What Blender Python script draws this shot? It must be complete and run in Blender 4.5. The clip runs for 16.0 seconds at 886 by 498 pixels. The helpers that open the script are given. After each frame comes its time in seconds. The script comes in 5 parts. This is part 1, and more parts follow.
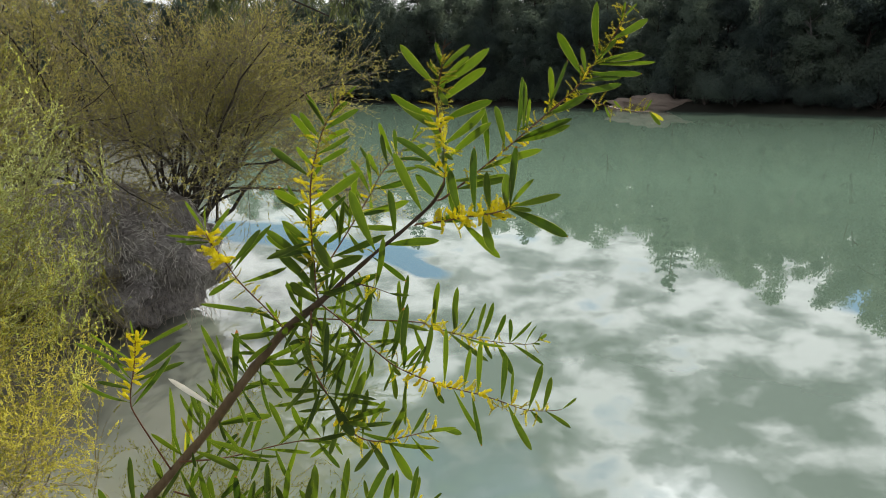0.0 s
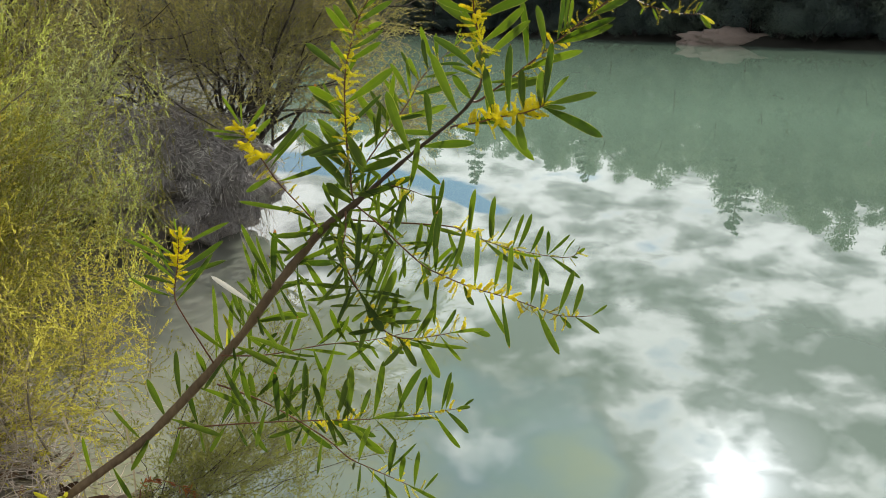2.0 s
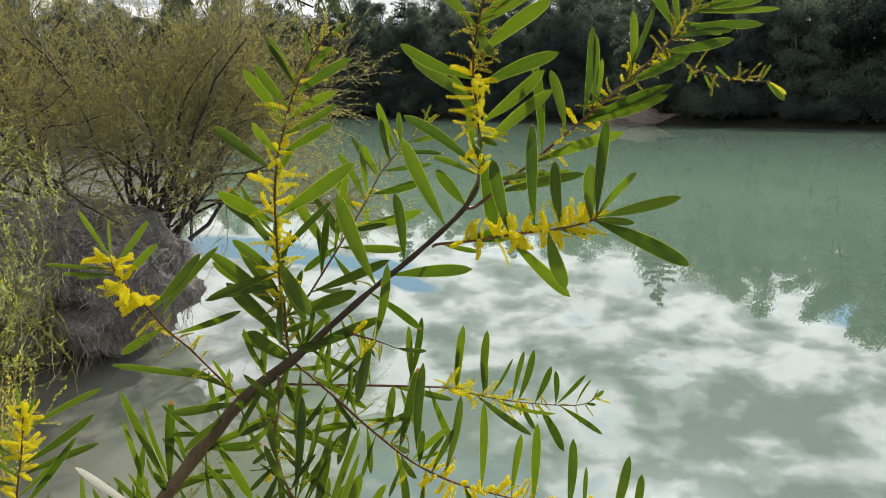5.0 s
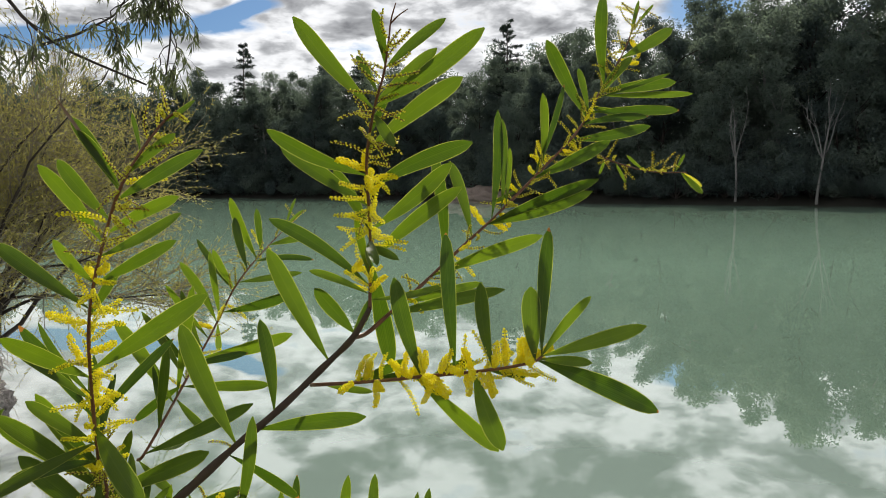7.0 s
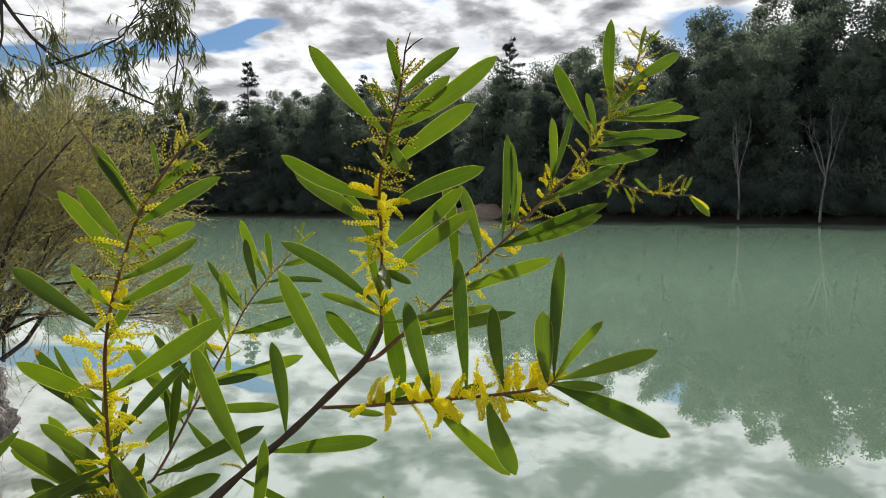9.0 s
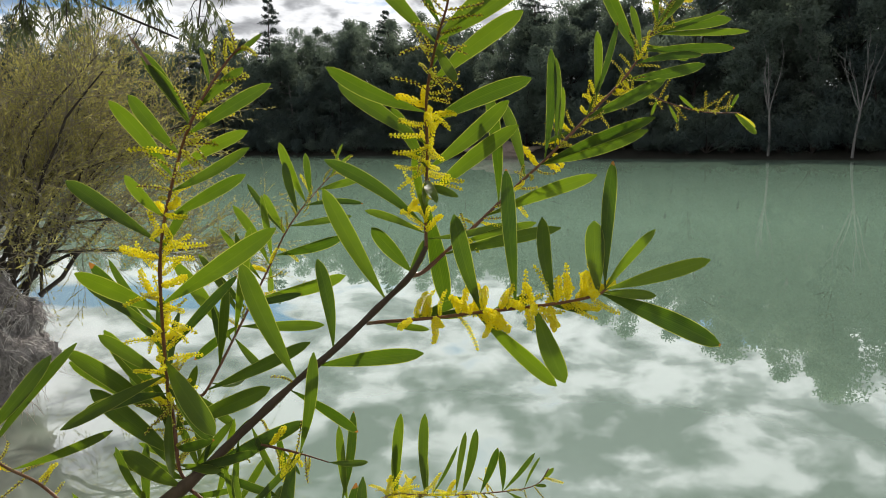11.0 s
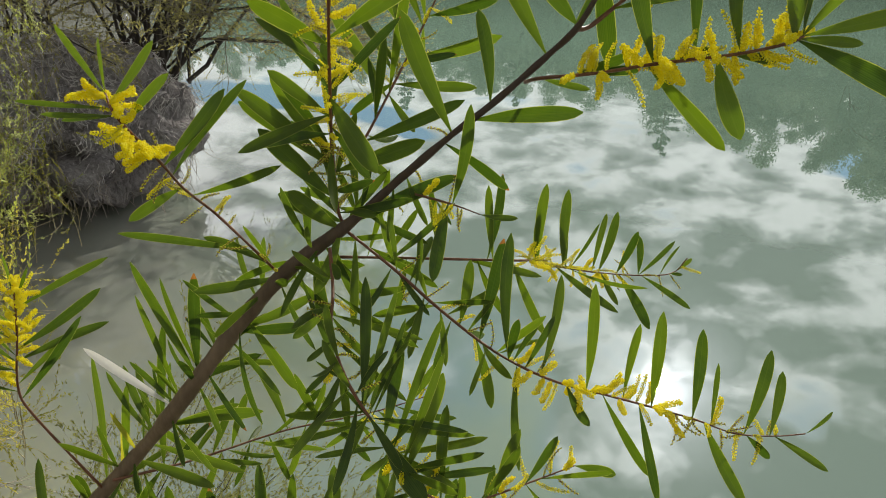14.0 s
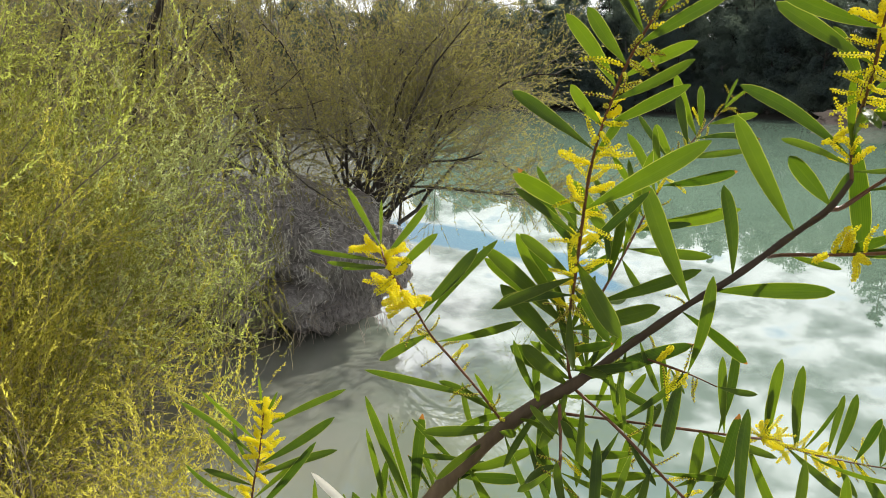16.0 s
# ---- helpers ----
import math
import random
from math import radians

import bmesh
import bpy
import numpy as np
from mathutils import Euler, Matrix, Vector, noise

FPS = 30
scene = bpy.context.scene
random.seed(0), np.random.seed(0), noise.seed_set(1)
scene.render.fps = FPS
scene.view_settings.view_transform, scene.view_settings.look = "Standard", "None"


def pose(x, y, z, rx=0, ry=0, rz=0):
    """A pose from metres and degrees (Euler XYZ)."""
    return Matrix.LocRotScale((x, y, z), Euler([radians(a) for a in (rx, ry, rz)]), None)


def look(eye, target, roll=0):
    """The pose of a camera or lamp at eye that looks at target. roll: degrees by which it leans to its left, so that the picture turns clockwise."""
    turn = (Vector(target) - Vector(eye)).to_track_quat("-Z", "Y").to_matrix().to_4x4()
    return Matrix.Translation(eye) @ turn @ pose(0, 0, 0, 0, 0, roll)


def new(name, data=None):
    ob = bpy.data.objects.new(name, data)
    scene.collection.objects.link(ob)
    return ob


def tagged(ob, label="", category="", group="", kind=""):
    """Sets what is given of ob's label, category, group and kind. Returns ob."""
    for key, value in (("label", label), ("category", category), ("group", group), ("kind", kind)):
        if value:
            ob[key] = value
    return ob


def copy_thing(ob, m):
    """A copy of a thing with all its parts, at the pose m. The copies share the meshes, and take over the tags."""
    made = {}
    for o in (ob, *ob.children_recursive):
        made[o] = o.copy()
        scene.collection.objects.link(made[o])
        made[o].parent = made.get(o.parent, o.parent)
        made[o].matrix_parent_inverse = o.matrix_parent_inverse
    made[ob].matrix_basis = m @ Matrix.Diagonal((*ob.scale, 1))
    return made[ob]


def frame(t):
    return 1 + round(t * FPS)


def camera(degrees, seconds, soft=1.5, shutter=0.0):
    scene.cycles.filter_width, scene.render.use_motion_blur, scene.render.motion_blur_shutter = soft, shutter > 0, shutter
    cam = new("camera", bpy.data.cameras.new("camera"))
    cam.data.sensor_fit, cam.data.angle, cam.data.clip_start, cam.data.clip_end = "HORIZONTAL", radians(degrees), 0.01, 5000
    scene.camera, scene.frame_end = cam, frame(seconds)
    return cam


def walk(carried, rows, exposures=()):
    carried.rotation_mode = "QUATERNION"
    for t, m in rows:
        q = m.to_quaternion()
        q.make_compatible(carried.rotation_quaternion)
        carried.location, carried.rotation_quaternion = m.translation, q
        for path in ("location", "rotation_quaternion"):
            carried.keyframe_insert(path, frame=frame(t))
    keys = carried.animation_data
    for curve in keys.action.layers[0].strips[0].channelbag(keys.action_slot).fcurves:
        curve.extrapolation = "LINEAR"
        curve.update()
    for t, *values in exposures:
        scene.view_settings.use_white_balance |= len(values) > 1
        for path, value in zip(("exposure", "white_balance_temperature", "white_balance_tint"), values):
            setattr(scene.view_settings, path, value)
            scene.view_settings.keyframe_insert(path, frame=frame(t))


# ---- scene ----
cam = camera(60.7, 16.0, 0.95)
PATH = [
    (0, (0.07, 0.103, 1.286), (0.042, 2.063, 0.892), 0.7),
    (0.5, (0.073, 0.106, 1.287), (0.047, 2.063, 0.879), 0.8),
    (1, (0.086, 0.105, 1.287), (0.029, 2.053, 0.838), 1.1),
    (1.5, (0.095, 0.101, 1.261), (-0.016, 2.033, 0.756), 1.2),
    (2, (0.112, 0.095, 1.233), (-0.062, 2.006, 0.671), 1.3),
    (2.5, (0.119, 0.09, 1.23), (-0.098, 1.987, 0.636), 1.1),
    (3, (0.096, 0.133, 1.232), (-0.135, 2.03, 0.642), 0.9),
    (3.2, (0.078, 0.15, 1.232), (-0.149, 2.049, 0.649), 0.8),
    (5.3, (-0.008, 0.591, 1.221), (0.072, 2.564, 0.9), 0.7),
    (5.5, (-0.024, 0.631, 1.229), (0.112, 2.604, 0.928), 0.7),
    (6, (-0.034, 0.699, 1.238), (0.225, 2.668, 1.001), 0.5),
    (6.5, (-0.02, 0.716, 1.239), (0.333, 2.676, 1.053), 0.4),
    (7, (-0.019, 0.713, 1.242), (0.386, 2.665, 1.091), 0.2),
    (7.5, (-0.023, 0.706, 1.246), (0.402, 2.657, 1.12), 0.1),
    (8, (-0.026, 0.704, 1.248), (0.396, 2.656, 1.138), 0.0),
    (8.2, (-0.026, 0.707, 1.248), (0.393, 2.66, 1.145), 0.1),
    (10.3, (-0.038, 0.712, 1.241), (0.318, 2.674, 1.092), -0.2),
    (10.5, (-0.041, 0.716, 1.236), (0.308, 2.678, 1.059), -0.2),
    (11, (-0.045, 0.713, 1.227), (0.289, 2.668, 0.962), -0.2),
    (11.5, (-0.046, 0.707, 1.219), (0.266, 2.648, 0.847), -0.2),
    (12, (-0.051, 0.708, 1.204), (0.234, 2.626, 0.714), -0.1),
    (12.5, (-0.055, 0.709, 1.195), (0.199, 2.596, 0.585), 0.2),
    (13, (-0.058, 0.71, 1.183), (0.151, 2.568, 0.473), 0.5),
    (13.5, (-0.061, 0.717, 1.172), (0.081, 2.553, 0.394), 0.9),
    (14, (-0.073, 0.712, 1.177), (-0.064, 2.57, 0.437), 1.1),
    (14.5, (-0.092, 0.709, 1.183), (-0.269, 2.6, 0.556), 1.2),
    (15, (-0.113, 0.698, 1.187), (-0.452, 2.6, 0.668), 1.5),
    (15.5, (-0.12, 0.689, 1.191), (-0.56, 2.59, 0.754), 1.8),
    (16, (-0.118, 0.682, 1.195), (-0.601, 2.585, 0.81), 1.7),
]
EXPOSURES = [(0.0, -0.01), (0.5, 0.0), (1.5, 0.12), (3.0, 0.08), (5.5, 0.15), (6.5, 0.06), (8.0, 0.07), (10.5, 0.10), (11.5, 0.14), (12.5, 0.04), (14.0, -0.09), (15.0, 0.27), (16.0, 0.43)]
walk(cam, [(t, look(eye, target, roll)) for t, eye, target, roll in PATH], EXPOSURES)

# ---- light ----
SUN_UP, SUN_AZ = radians(30.7), radians(19.2)
SUN_DIR = Vector((math.sin(SUN_AZ) * math.cos(SUN_UP), math.cos(SUN_AZ) * math.cos(SUN_UP), math.sin(SUN_UP)))

sun = new("sun", bpy.data.lights.new("sun", "SUN"))
sun.data.energy, sun.data.angle, sun.data.color = 4.2, radians(0.9), (1.0, 0.95, 0.86)
sun.rotation_euler = SUN_DIR.to_track_quat("Z", "Y").to_euler()


class Nodes:
    """Short hand for building a node tree."""

    def __init__(self, tree):
        self.tree = tree
        tree.nodes.clear()

    def add(self, kind, **values):
        node = self.tree.nodes.new(kind)
        for key, value in values.items():
            if key in node.inputs:
                self.put(node.inputs[key], value)
            else:
                setattr(node, key, value)
        return node

    def put(self, socket, value):
        if isinstance(value, bpy.types.NodeSocket):
            self.tree.links.new(value, socket)
        else:
            if socket.type == "RGBA" and len(value) == 3:
                value = (*value, 1)
            socket.default_value = value

    def math(self, op, a, b=0.0, c=0.0, clamp=False):
        node = self.tree.nodes.new("ShaderNodeMath")
        node.operation, node.use_clamp = op, clamp
        for socket, value in zip(node.inputs, (a, b, c)):
            self.put(socket, value)
        return node.outputs[0]

    def mix(self, fac, a, b):
        node = self.tree.nodes.new("ShaderNodeMix")
        node.data_type = "RGBA"
        self.put(node.inputs[0], fac)
        self.put(node.inputs[6], a)
        self.put(node.inputs[7], b)
        return node.outputs[2]

    def ramp(self, fac, *stops):
        node = self.tree.nodes.new("ShaderNodeValToRGB")
        while len(node.color_ramp.elements) < len(stops):
            node.color_ramp.elements.new(0.5)
        for element, (at, colour) in zip(node.color_ramp.elements, stops):
            element.position = at
            element.color = (*((colour,) * 3 if isinstance(colour, (int, float)) else colour), 1)
        self.put(node.inputs[0], fac)
        return node.outputs[0]

    def noise(self, vector, scale, detail=4.0, rough=0.55, warp=0.0):
        node = self.tree.nodes.new("ShaderNodeTexNoise")
        if vector is not None:
            self.put(node.inputs["Vector"], vector)
        node.inputs["Scale"].default_value, node.inputs["Detail"].default_value = scale, detail
        node.inputs["Roughness"].default_value, node.inputs["Distortion"].default_value = rough, warp
        return node.outputs["Fac"]


def build_world():
    """Broken cloud before a clear sky: white low down, grey undersides higher up, open blue over the near water."""
    world = bpy.data.worlds.new("sky")
    scene.world = world
    world.use_nodes = True
    n = Nodes(world.node_tree)
    sky = n.add("ShaderNodeTexSky", sky_type="NISHITA", sun_disc=False, sun_elevation=SUN_UP, sun_rotation=SUN_AZ, air_density=1.0, dust_density=0.4)
    way = n.add("ShaderNodeTexCoord").outputs["Generated"]
    axis = n.add("ShaderNodeSeparateXYZ", Vector=way)
    high = axis.outputs["Z"]
    lift = n.math("ADD", n.math("MAXIMUM", high, 0.0), 0.22)
    flat = n.add("ShaderNodeCombineXYZ", X=n.math("DIVIDE", axis.outputs["X"], lift), Y=n.math("DIVIDE", axis.outputs["Y"], lift)).outputs[0]
    slope = n.math("DIVIDE", axis.outputs["X"], n.math("MAXIMUM", axis.outputs["Y"], 0.1))
    ahead = n.math("MULTIPLY", axis.outputs["Y"], 4.0, clamp=True)
    big = n.noise(flat, 1.7, 3.0, 0.5, 0.4)
    puff = n.noise(flat, 5.0, 4.0, 0.50, 0.25)
    wisp = n.noise(flat, 14.0, 4.0, 0.55, 0.3)

    def patch(at, up, wide, tall, tilt=0.0):
        """A soft oval round an azimuth (as its tangent) and a height, ahead of the camera."""
        u = n.math("DIVIDE", n.math("SUBTRACT", slope, at), wide)
        v = n.math("DIVIDE", n.math("SUBTRACT", n.math("SUBTRACT", high, up), n.math("MULTIPLY", n.math("SUBTRACT", slope, at), tilt)), tall)
        both = n.math("ADD", n.math("POWER", n.math("ABSOLUTE", u), 2.0), n.math("POWER", n.math("ABSOLUTE", v), 2.0))
        return n.math("MULTIPLY", n.math("EXPONENT", n.math("MULTIPLY", both, -1.0)), ahead)

    cover = n.math("ADD", n.math("MULTIPLY", big, 0.45), n.math("ADD", n.math("MULTIPLY", puff, 0.40), n.math("MULTIPLY", wisp, 0.15)))
    rifts = n.math("ADD", patch(-0.215, 0.183, 0.16, 0.014, 0.13), n.math("ADD", patch(-0.050, 0.221, 0.042, 0.009, 0.25), patch(0.585, 0.225, 0.075, 0.020)))
    verge = n.math("ADD", 0.415, n.math("MULTIPLY", n.math("POWER", n.math("MAXIMUM", n.math("SUBTRACT", slope, 0.10), 0.0), 2.0), 13.0))
    ragged = n.math("ADD", n.math("MULTIPLY", n.math("SUBTRACT", puff, 0.5), 0.45), n.math("MULTIPLY", n.math("SUBTRACT", wisp, 0.5), 0.10))
    open_sky = n.math("MULTIPLY", n.math("DIVIDE", n.math("SUBTRACT", n.math("ADD", high, ragged), verge), 0.15, clamp=True), ahead)
    cover = n.math("SUBTRACT", cover, n.math("ADD", n.math("MULTIPLY", rifts, 0.36), n.math("MULTIPLY", open_sky, 0.30)))
    cloud = n.ramp(cover, (0.33, 0.0), (0.43, 1.0))
    deck = n.math("MULTIPLY", n.math("SUBTRACT", high, 0.19), 5.0, clamp=True)
    shade = n.math("ADD", n.math("MULTIPLY", puff, 0.78), n.math("MULTIPLY", wisp, 0.22))
    shade = n.math("ADD", 0.5, n.math("MULTIPLY", n.math("SUBTRACT", shade, 0.5), n.math("ADD", 1.0, n.math("MULTIPLY", deck, 0.75))))
    shade = n.math("ADD", shade, n.math("ADD", n.math("MULTIPLY", n.math("SUBTRACT", deck, 0.35), 0.15), n.math("MULTIPLY", patch(0.15, 0.228, 0.18, 0.024), 0.09)))
    body = n.ramp(shade, (0.40, (1.02, 1.03, 1.05)), (0.47, (0.84, 0.85, 0.87)), (0.54, (0.48, 0.49, 0.51)), (0.66, (0.20, 0.205, 0.22)))
    toward = n.add("ShaderNodeVectorMath", operation="DOT_PRODUCT")
    n.put(toward.inputs[0], way)
    toward.inputs[1].default_value = SUN_DIR
    near = n.math("MAXIMUM", toward.outputs["Value"], 0.0)
    halo = n.math("ADD", n.math("MULTIPLY", n.math("POWER", near, 70.0), 0.35), n.math("ADD", n.math("MULTIPLY", n.math("POWER", near, 420.0), 5.0), n.math("MULTIPLY", n.math("POWER", near, 3000.0), 9.0)))
    torn = n.math("MULTIPLY", n.math("SUBTRACT", puff, 0.38), 5.0, clamp=True)
    bright = n.math("ADD", n.math("MULTIPLY", halo, n.math("ADD", n.math("MULTIPLY", torn, 1.0), 0.25)), 1.0)
    clouds = n.add("ShaderNodeBackground", Color=body, Strength=bright)
    clear = n.add("ShaderNodeVectorMath", operation="MULTIPLY")
    n.put(clear.inputs[0], sky.outputs[0])
    n.put(clear.inputs[1], n.mix(open_sky, (0.56, 0.80, 1.10), (1.12, 1.14, 0.76)))
    blue = n.add("ShaderNodeBackground", Color=clear.outputs[0], Strength=0.06)
    both = n.add("ShaderNodeMixShader", Fac=cloud)
    n.put(both.inputs[1], blue.outputs[0])
    n.put(both.inputs[2], clouds.outputs[0])
    out = n.add("ShaderNodeOutputWorld")
    n.put(out.inputs[0], both.outputs[0])


build_world()


# ---- materials ----
def material(name):
    mat = bpy.data.materials.new(name)
    mat.use_nodes = True
    n = Nodes(mat.node_tree)
    out = n.add("ShaderNodeOutputMaterial")
    return mat, n, out


def principled(n, out, colour, rough, spec=0.5, bump=None, strength=0.3, distance=0.01):
    p = n.add("ShaderNodeBsdfPrincipled")
    n.put(p.inputs["Base Color"], colour)
    n.put(p.inputs["Roughness"], rough)
    n.put(p.inputs["Specular IOR Level"], spec)
    if bump is not None:
        b = n.add("ShaderNodeBump", Height=bump, Strength=strength, Distance=distance)
        n.put(p.inputs["Normal"], b.outputs[0])
    n.put(out.inputs[0], p.outputs[0])
    return p


def where(n):
    return n.add("ShaderNodeNewGeometry").outputs["Position"]


def foliage_material(name, dark, light, through_colour, share=0.45, rough=0.5, spec=0.4, each=0.65, spread=2.2, tree=0.0):
    """Leaves tinted singly (each) and by sprays or crowns (spread: how many to the metre), partly letting light through."""
    mat, n, out = material(name)
    tint = n.add("ShaderNodeNewGeometry").outputs["Random Per Island"]
    clump = n.noise(where(n), spread, 3.0)
    fac = n.math("ADD", n.math("MULTIPLY", tint, each), n.math("MULTIPLY", n.math("SUBTRACT", clump, 0.3 + 0.2 * (1 - each)), 0.6 + 2.2 * (1 - each)), clamp=True)
    if tree:
        own = n.math("SUBTRACT", n.add("ShaderNodeObjectInfo").outputs["Random"], 0.5)
        fac = n.math("ADD", n.math("MULTIPLY", fac, 0.7), n.math("ADD", 0.15, n.math("MULTIPLY", own, tree)), clamp=True)
    p = n.add("ShaderNodeBsdfPrincipled")
    n.put(p.inputs["Base Color"], n.mix(fac, dark, light))
    p.inputs["Roughness"].default_value, p.inputs["Specular IOR Level"].default_value = rough, spec
    t = n.add("ShaderNodeBsdfTranslucent", Color=n.mix(fac, tuple(c * 0.75 for c in through_colour), through_colour))
    m = n.add("ShaderNodeMixShader", Fac=share)
    n.put(m.inputs[1], p.outputs[0])
    n.put(m.inputs[2], t.outputs[0])
    n.put(out.inputs[0], m.outputs[0])
    return mat


def phyllode_material():
    mat, n, out = material("phyllode")
    uv = n.add("ShaderNodeUVMap")
    uv.uv_map = "UVMap"
    s = n.add("ShaderNodeSeparateXYZ", Vector=uv.outputs[0])
    rnd = n.add("ShaderNodeObjectInfo").outputs["Random"]
    across = n.math("ABSOLUTE", n.math("SUBTRACT", s.outputs["X"], 0.5))
    vein = n.math("MULTIPLY", n.math("ADD", n.math("SINE", n.math("MULTIPLY", s.outputs["X"], 70.0)), 1.0), 0.5)
    blotch = n.noise(where(n), 45.0, 5.0, 0.6)
    grain = n.noise(where(n), 600.0, 3.0)
    tone = n.math("ADD", n.math("MULTIPLY", rnd, 0.80), n.math("MULTIPLY", n.math("SUBTRACT", blotch, 0.3), 0.6), clamp=True)
    green = n.mix(tone, (0.020, 0.044, 0.006), (0.075, 0.118, 0.012))
    green = n.mix(n.math("MULTIPLY", vein, 0.22), green, (0.16, 0.21, 0.04))
    rib = n.math("LESS_THAN", across, 0.030)
    edge = n.math("GREATER_THAN", across, 0.462)
    green = n.mix(n.math("MULTIPLY", n.math("ADD", n.math("MULTIPLY", rib, 0.25), edge, clamp=True), 0.6), green, (0.26, 0.29, 0.05))
    old_or_shaded = n.math("GREATER_THAN", n.math("ADD", s.outputs["Y"], n.math("MULTIPLY", blotch, 0.25)), n.math("ADD", 1.09, n.math("MULTIPLY", rnd, 0.6)))
    green = n.mix(old_or_shaded, green, (0.20, 0.10, 0.03))
    b = n.add("ShaderNodeBump", Height=n.math("ADD", vein, n.math("MULTIPLY", grain, 0.5)), Strength=0.25, Distance=0.0006)
    p = n.add("ShaderNodeBsdfPrincipled")
    n.put(p.inputs["Base Color"], green)
    n.put(p.inputs["Normal"], b.outputs[0])
    n.put(p.inputs["Roughness"], n.math("ADD", 0.34, n.math("MULTIPLY", blotch, 0.3)))
    p.inputs["Specular IOR Level"].default_value = 0.45
    thin = n.mix(tone, (0.030, 0.080, 0.003), (0.185, 0.285, 0.007))
    thin = n.mix(n.math("MULTIPLY", vein, 0.3), thin, (0.09, 0.15, 0.006))
    thin = n.mix(n.math("MULTIPLY", edge, 0.7), thin, (0.55, 0.58, 0.10))
    thin = n.mix(old_or_shaded, thin, (0.42, 0.17, 0.03))
    t = n.add("ShaderNodeBsdfTranslucent", Color=thin)
    m = n.add("ShaderNodeMixShader", Fac=0.50)
    n.put(m.inputs[1], p.outputs[0])
    n.put(m.inputs[2], t.outputs[0])
    n.put(out.inputs[0], m.outputs[0])
    return mat


def plain_leaf_material(name, colour, through_colour):
    mat, n, out = material(name)
    spots = n.noise(where(n), 160.0, 4.0)
    p = n.add("ShaderNodeBsdfPrincipled")
    n.put(p.inputs["Base Color"], n.mix(spots, tuple(c * 0.75 for c in colour), colour))
    p.inputs["Roughness"].default_value = 0.6
    t = n.add("ShaderNodeBsdfTranslucent", Color=through_colour)
    m = n.add("ShaderNodeMixShader", Fac=0.4)
    n.put(m.inputs[1], p.outputs[0])
    n.put(m.inputs[2], t.outputs[0])
    n.put(out.inputs[0], m.outputs[0])
    return mat


def litter_material():
    """Fallen leaves, from dark wet brown to bleached grey, each its own shade."""
    mat, n, out = material("fallen_leaf")
    rnd = n.add("ShaderNodeObjectInfo").outputs["Random"]
    spots = n.noise(where(n), 120.0, 5.0, 0.7)
    fac = n.math("ADD", n.math("MULTIPLY", rnd, 0.9), n.math("MULTIPLY", n.math("SUBTRACT", spots, 0.5), 0.5), clamp=True)
    colour = n.ramp(fac, (0.0, (0.07, 0.045, 0.03)), (0.45, (0.24, 0.15, 0.095)), (0.8, (0.42, 0.35, 0.28)), (1.0, (0.62, 0.58, 0.52)))
    principled(n, out, colour, 0.7, 0.3, spots, 0.5, 0.002)
    return mat


def bark_material(name, dark, light, scale=60.0, rough=0.75, young=None):
    mat, n, out = material(name)
    pos = where(n)
    stretch = n.add("ShaderNodeMapping", Vector=pos)
    stretch.inputs["Scale"].default_value = (1.0, 1.0, 0.35)
    fine = n.noise(stretch.outputs[0], scale, 6.0, 0.65)
    wide = n.noise(pos, scale * 0.12, 3.0)
    fac = n.math("ADD", n.math("MULTIPLY", fine, 0.8), n.math("MULTIPLY", n.math("SUBTRACT", wide, 0.4), 0.8), clamp=True)
    colour = n.mix(fac, dark, light)
    if young is not None:
        age = n.ramp(n.add("ShaderNodeSeparateXYZ", Vector=pos).outputs["Z"], (0.78, 0.0), (0.98, 1.0))
        colour = n.mix(age, colour, n.mix(fac, tuple(c * 0.35 for c in young), young))
    principled(n, out, colour, rough, 0.3, fine, 0.6, 0.25 / scale)
    return mat


def flower_material(name, dark, light):
    mat, n, out = material(name)
    tint = n.add("ShaderNodeNewGeometry").outputs["Random Per Island"]
    p = n.add("ShaderNodeBsdfPrincipled")
    n.put(p.inputs["Base Color"], n.mix(tint, dark, light))
    p.inputs["Roughness"].default_value, p.inputs["Specular IOR Level"].default_value = 0.5, 0.4
    t = n.add("ShaderNodeBsdfTranslucent", Color=n.mix(tint, dark, light))
    m = n.add("ShaderNodeMixShader", Fac=0.78)
    n.put(m.inputs[1], p.outputs[0])
    n.put(m.inputs[2], t.outputs[0])
    n.put(out.inputs[0], m.outputs[0])
    return mat


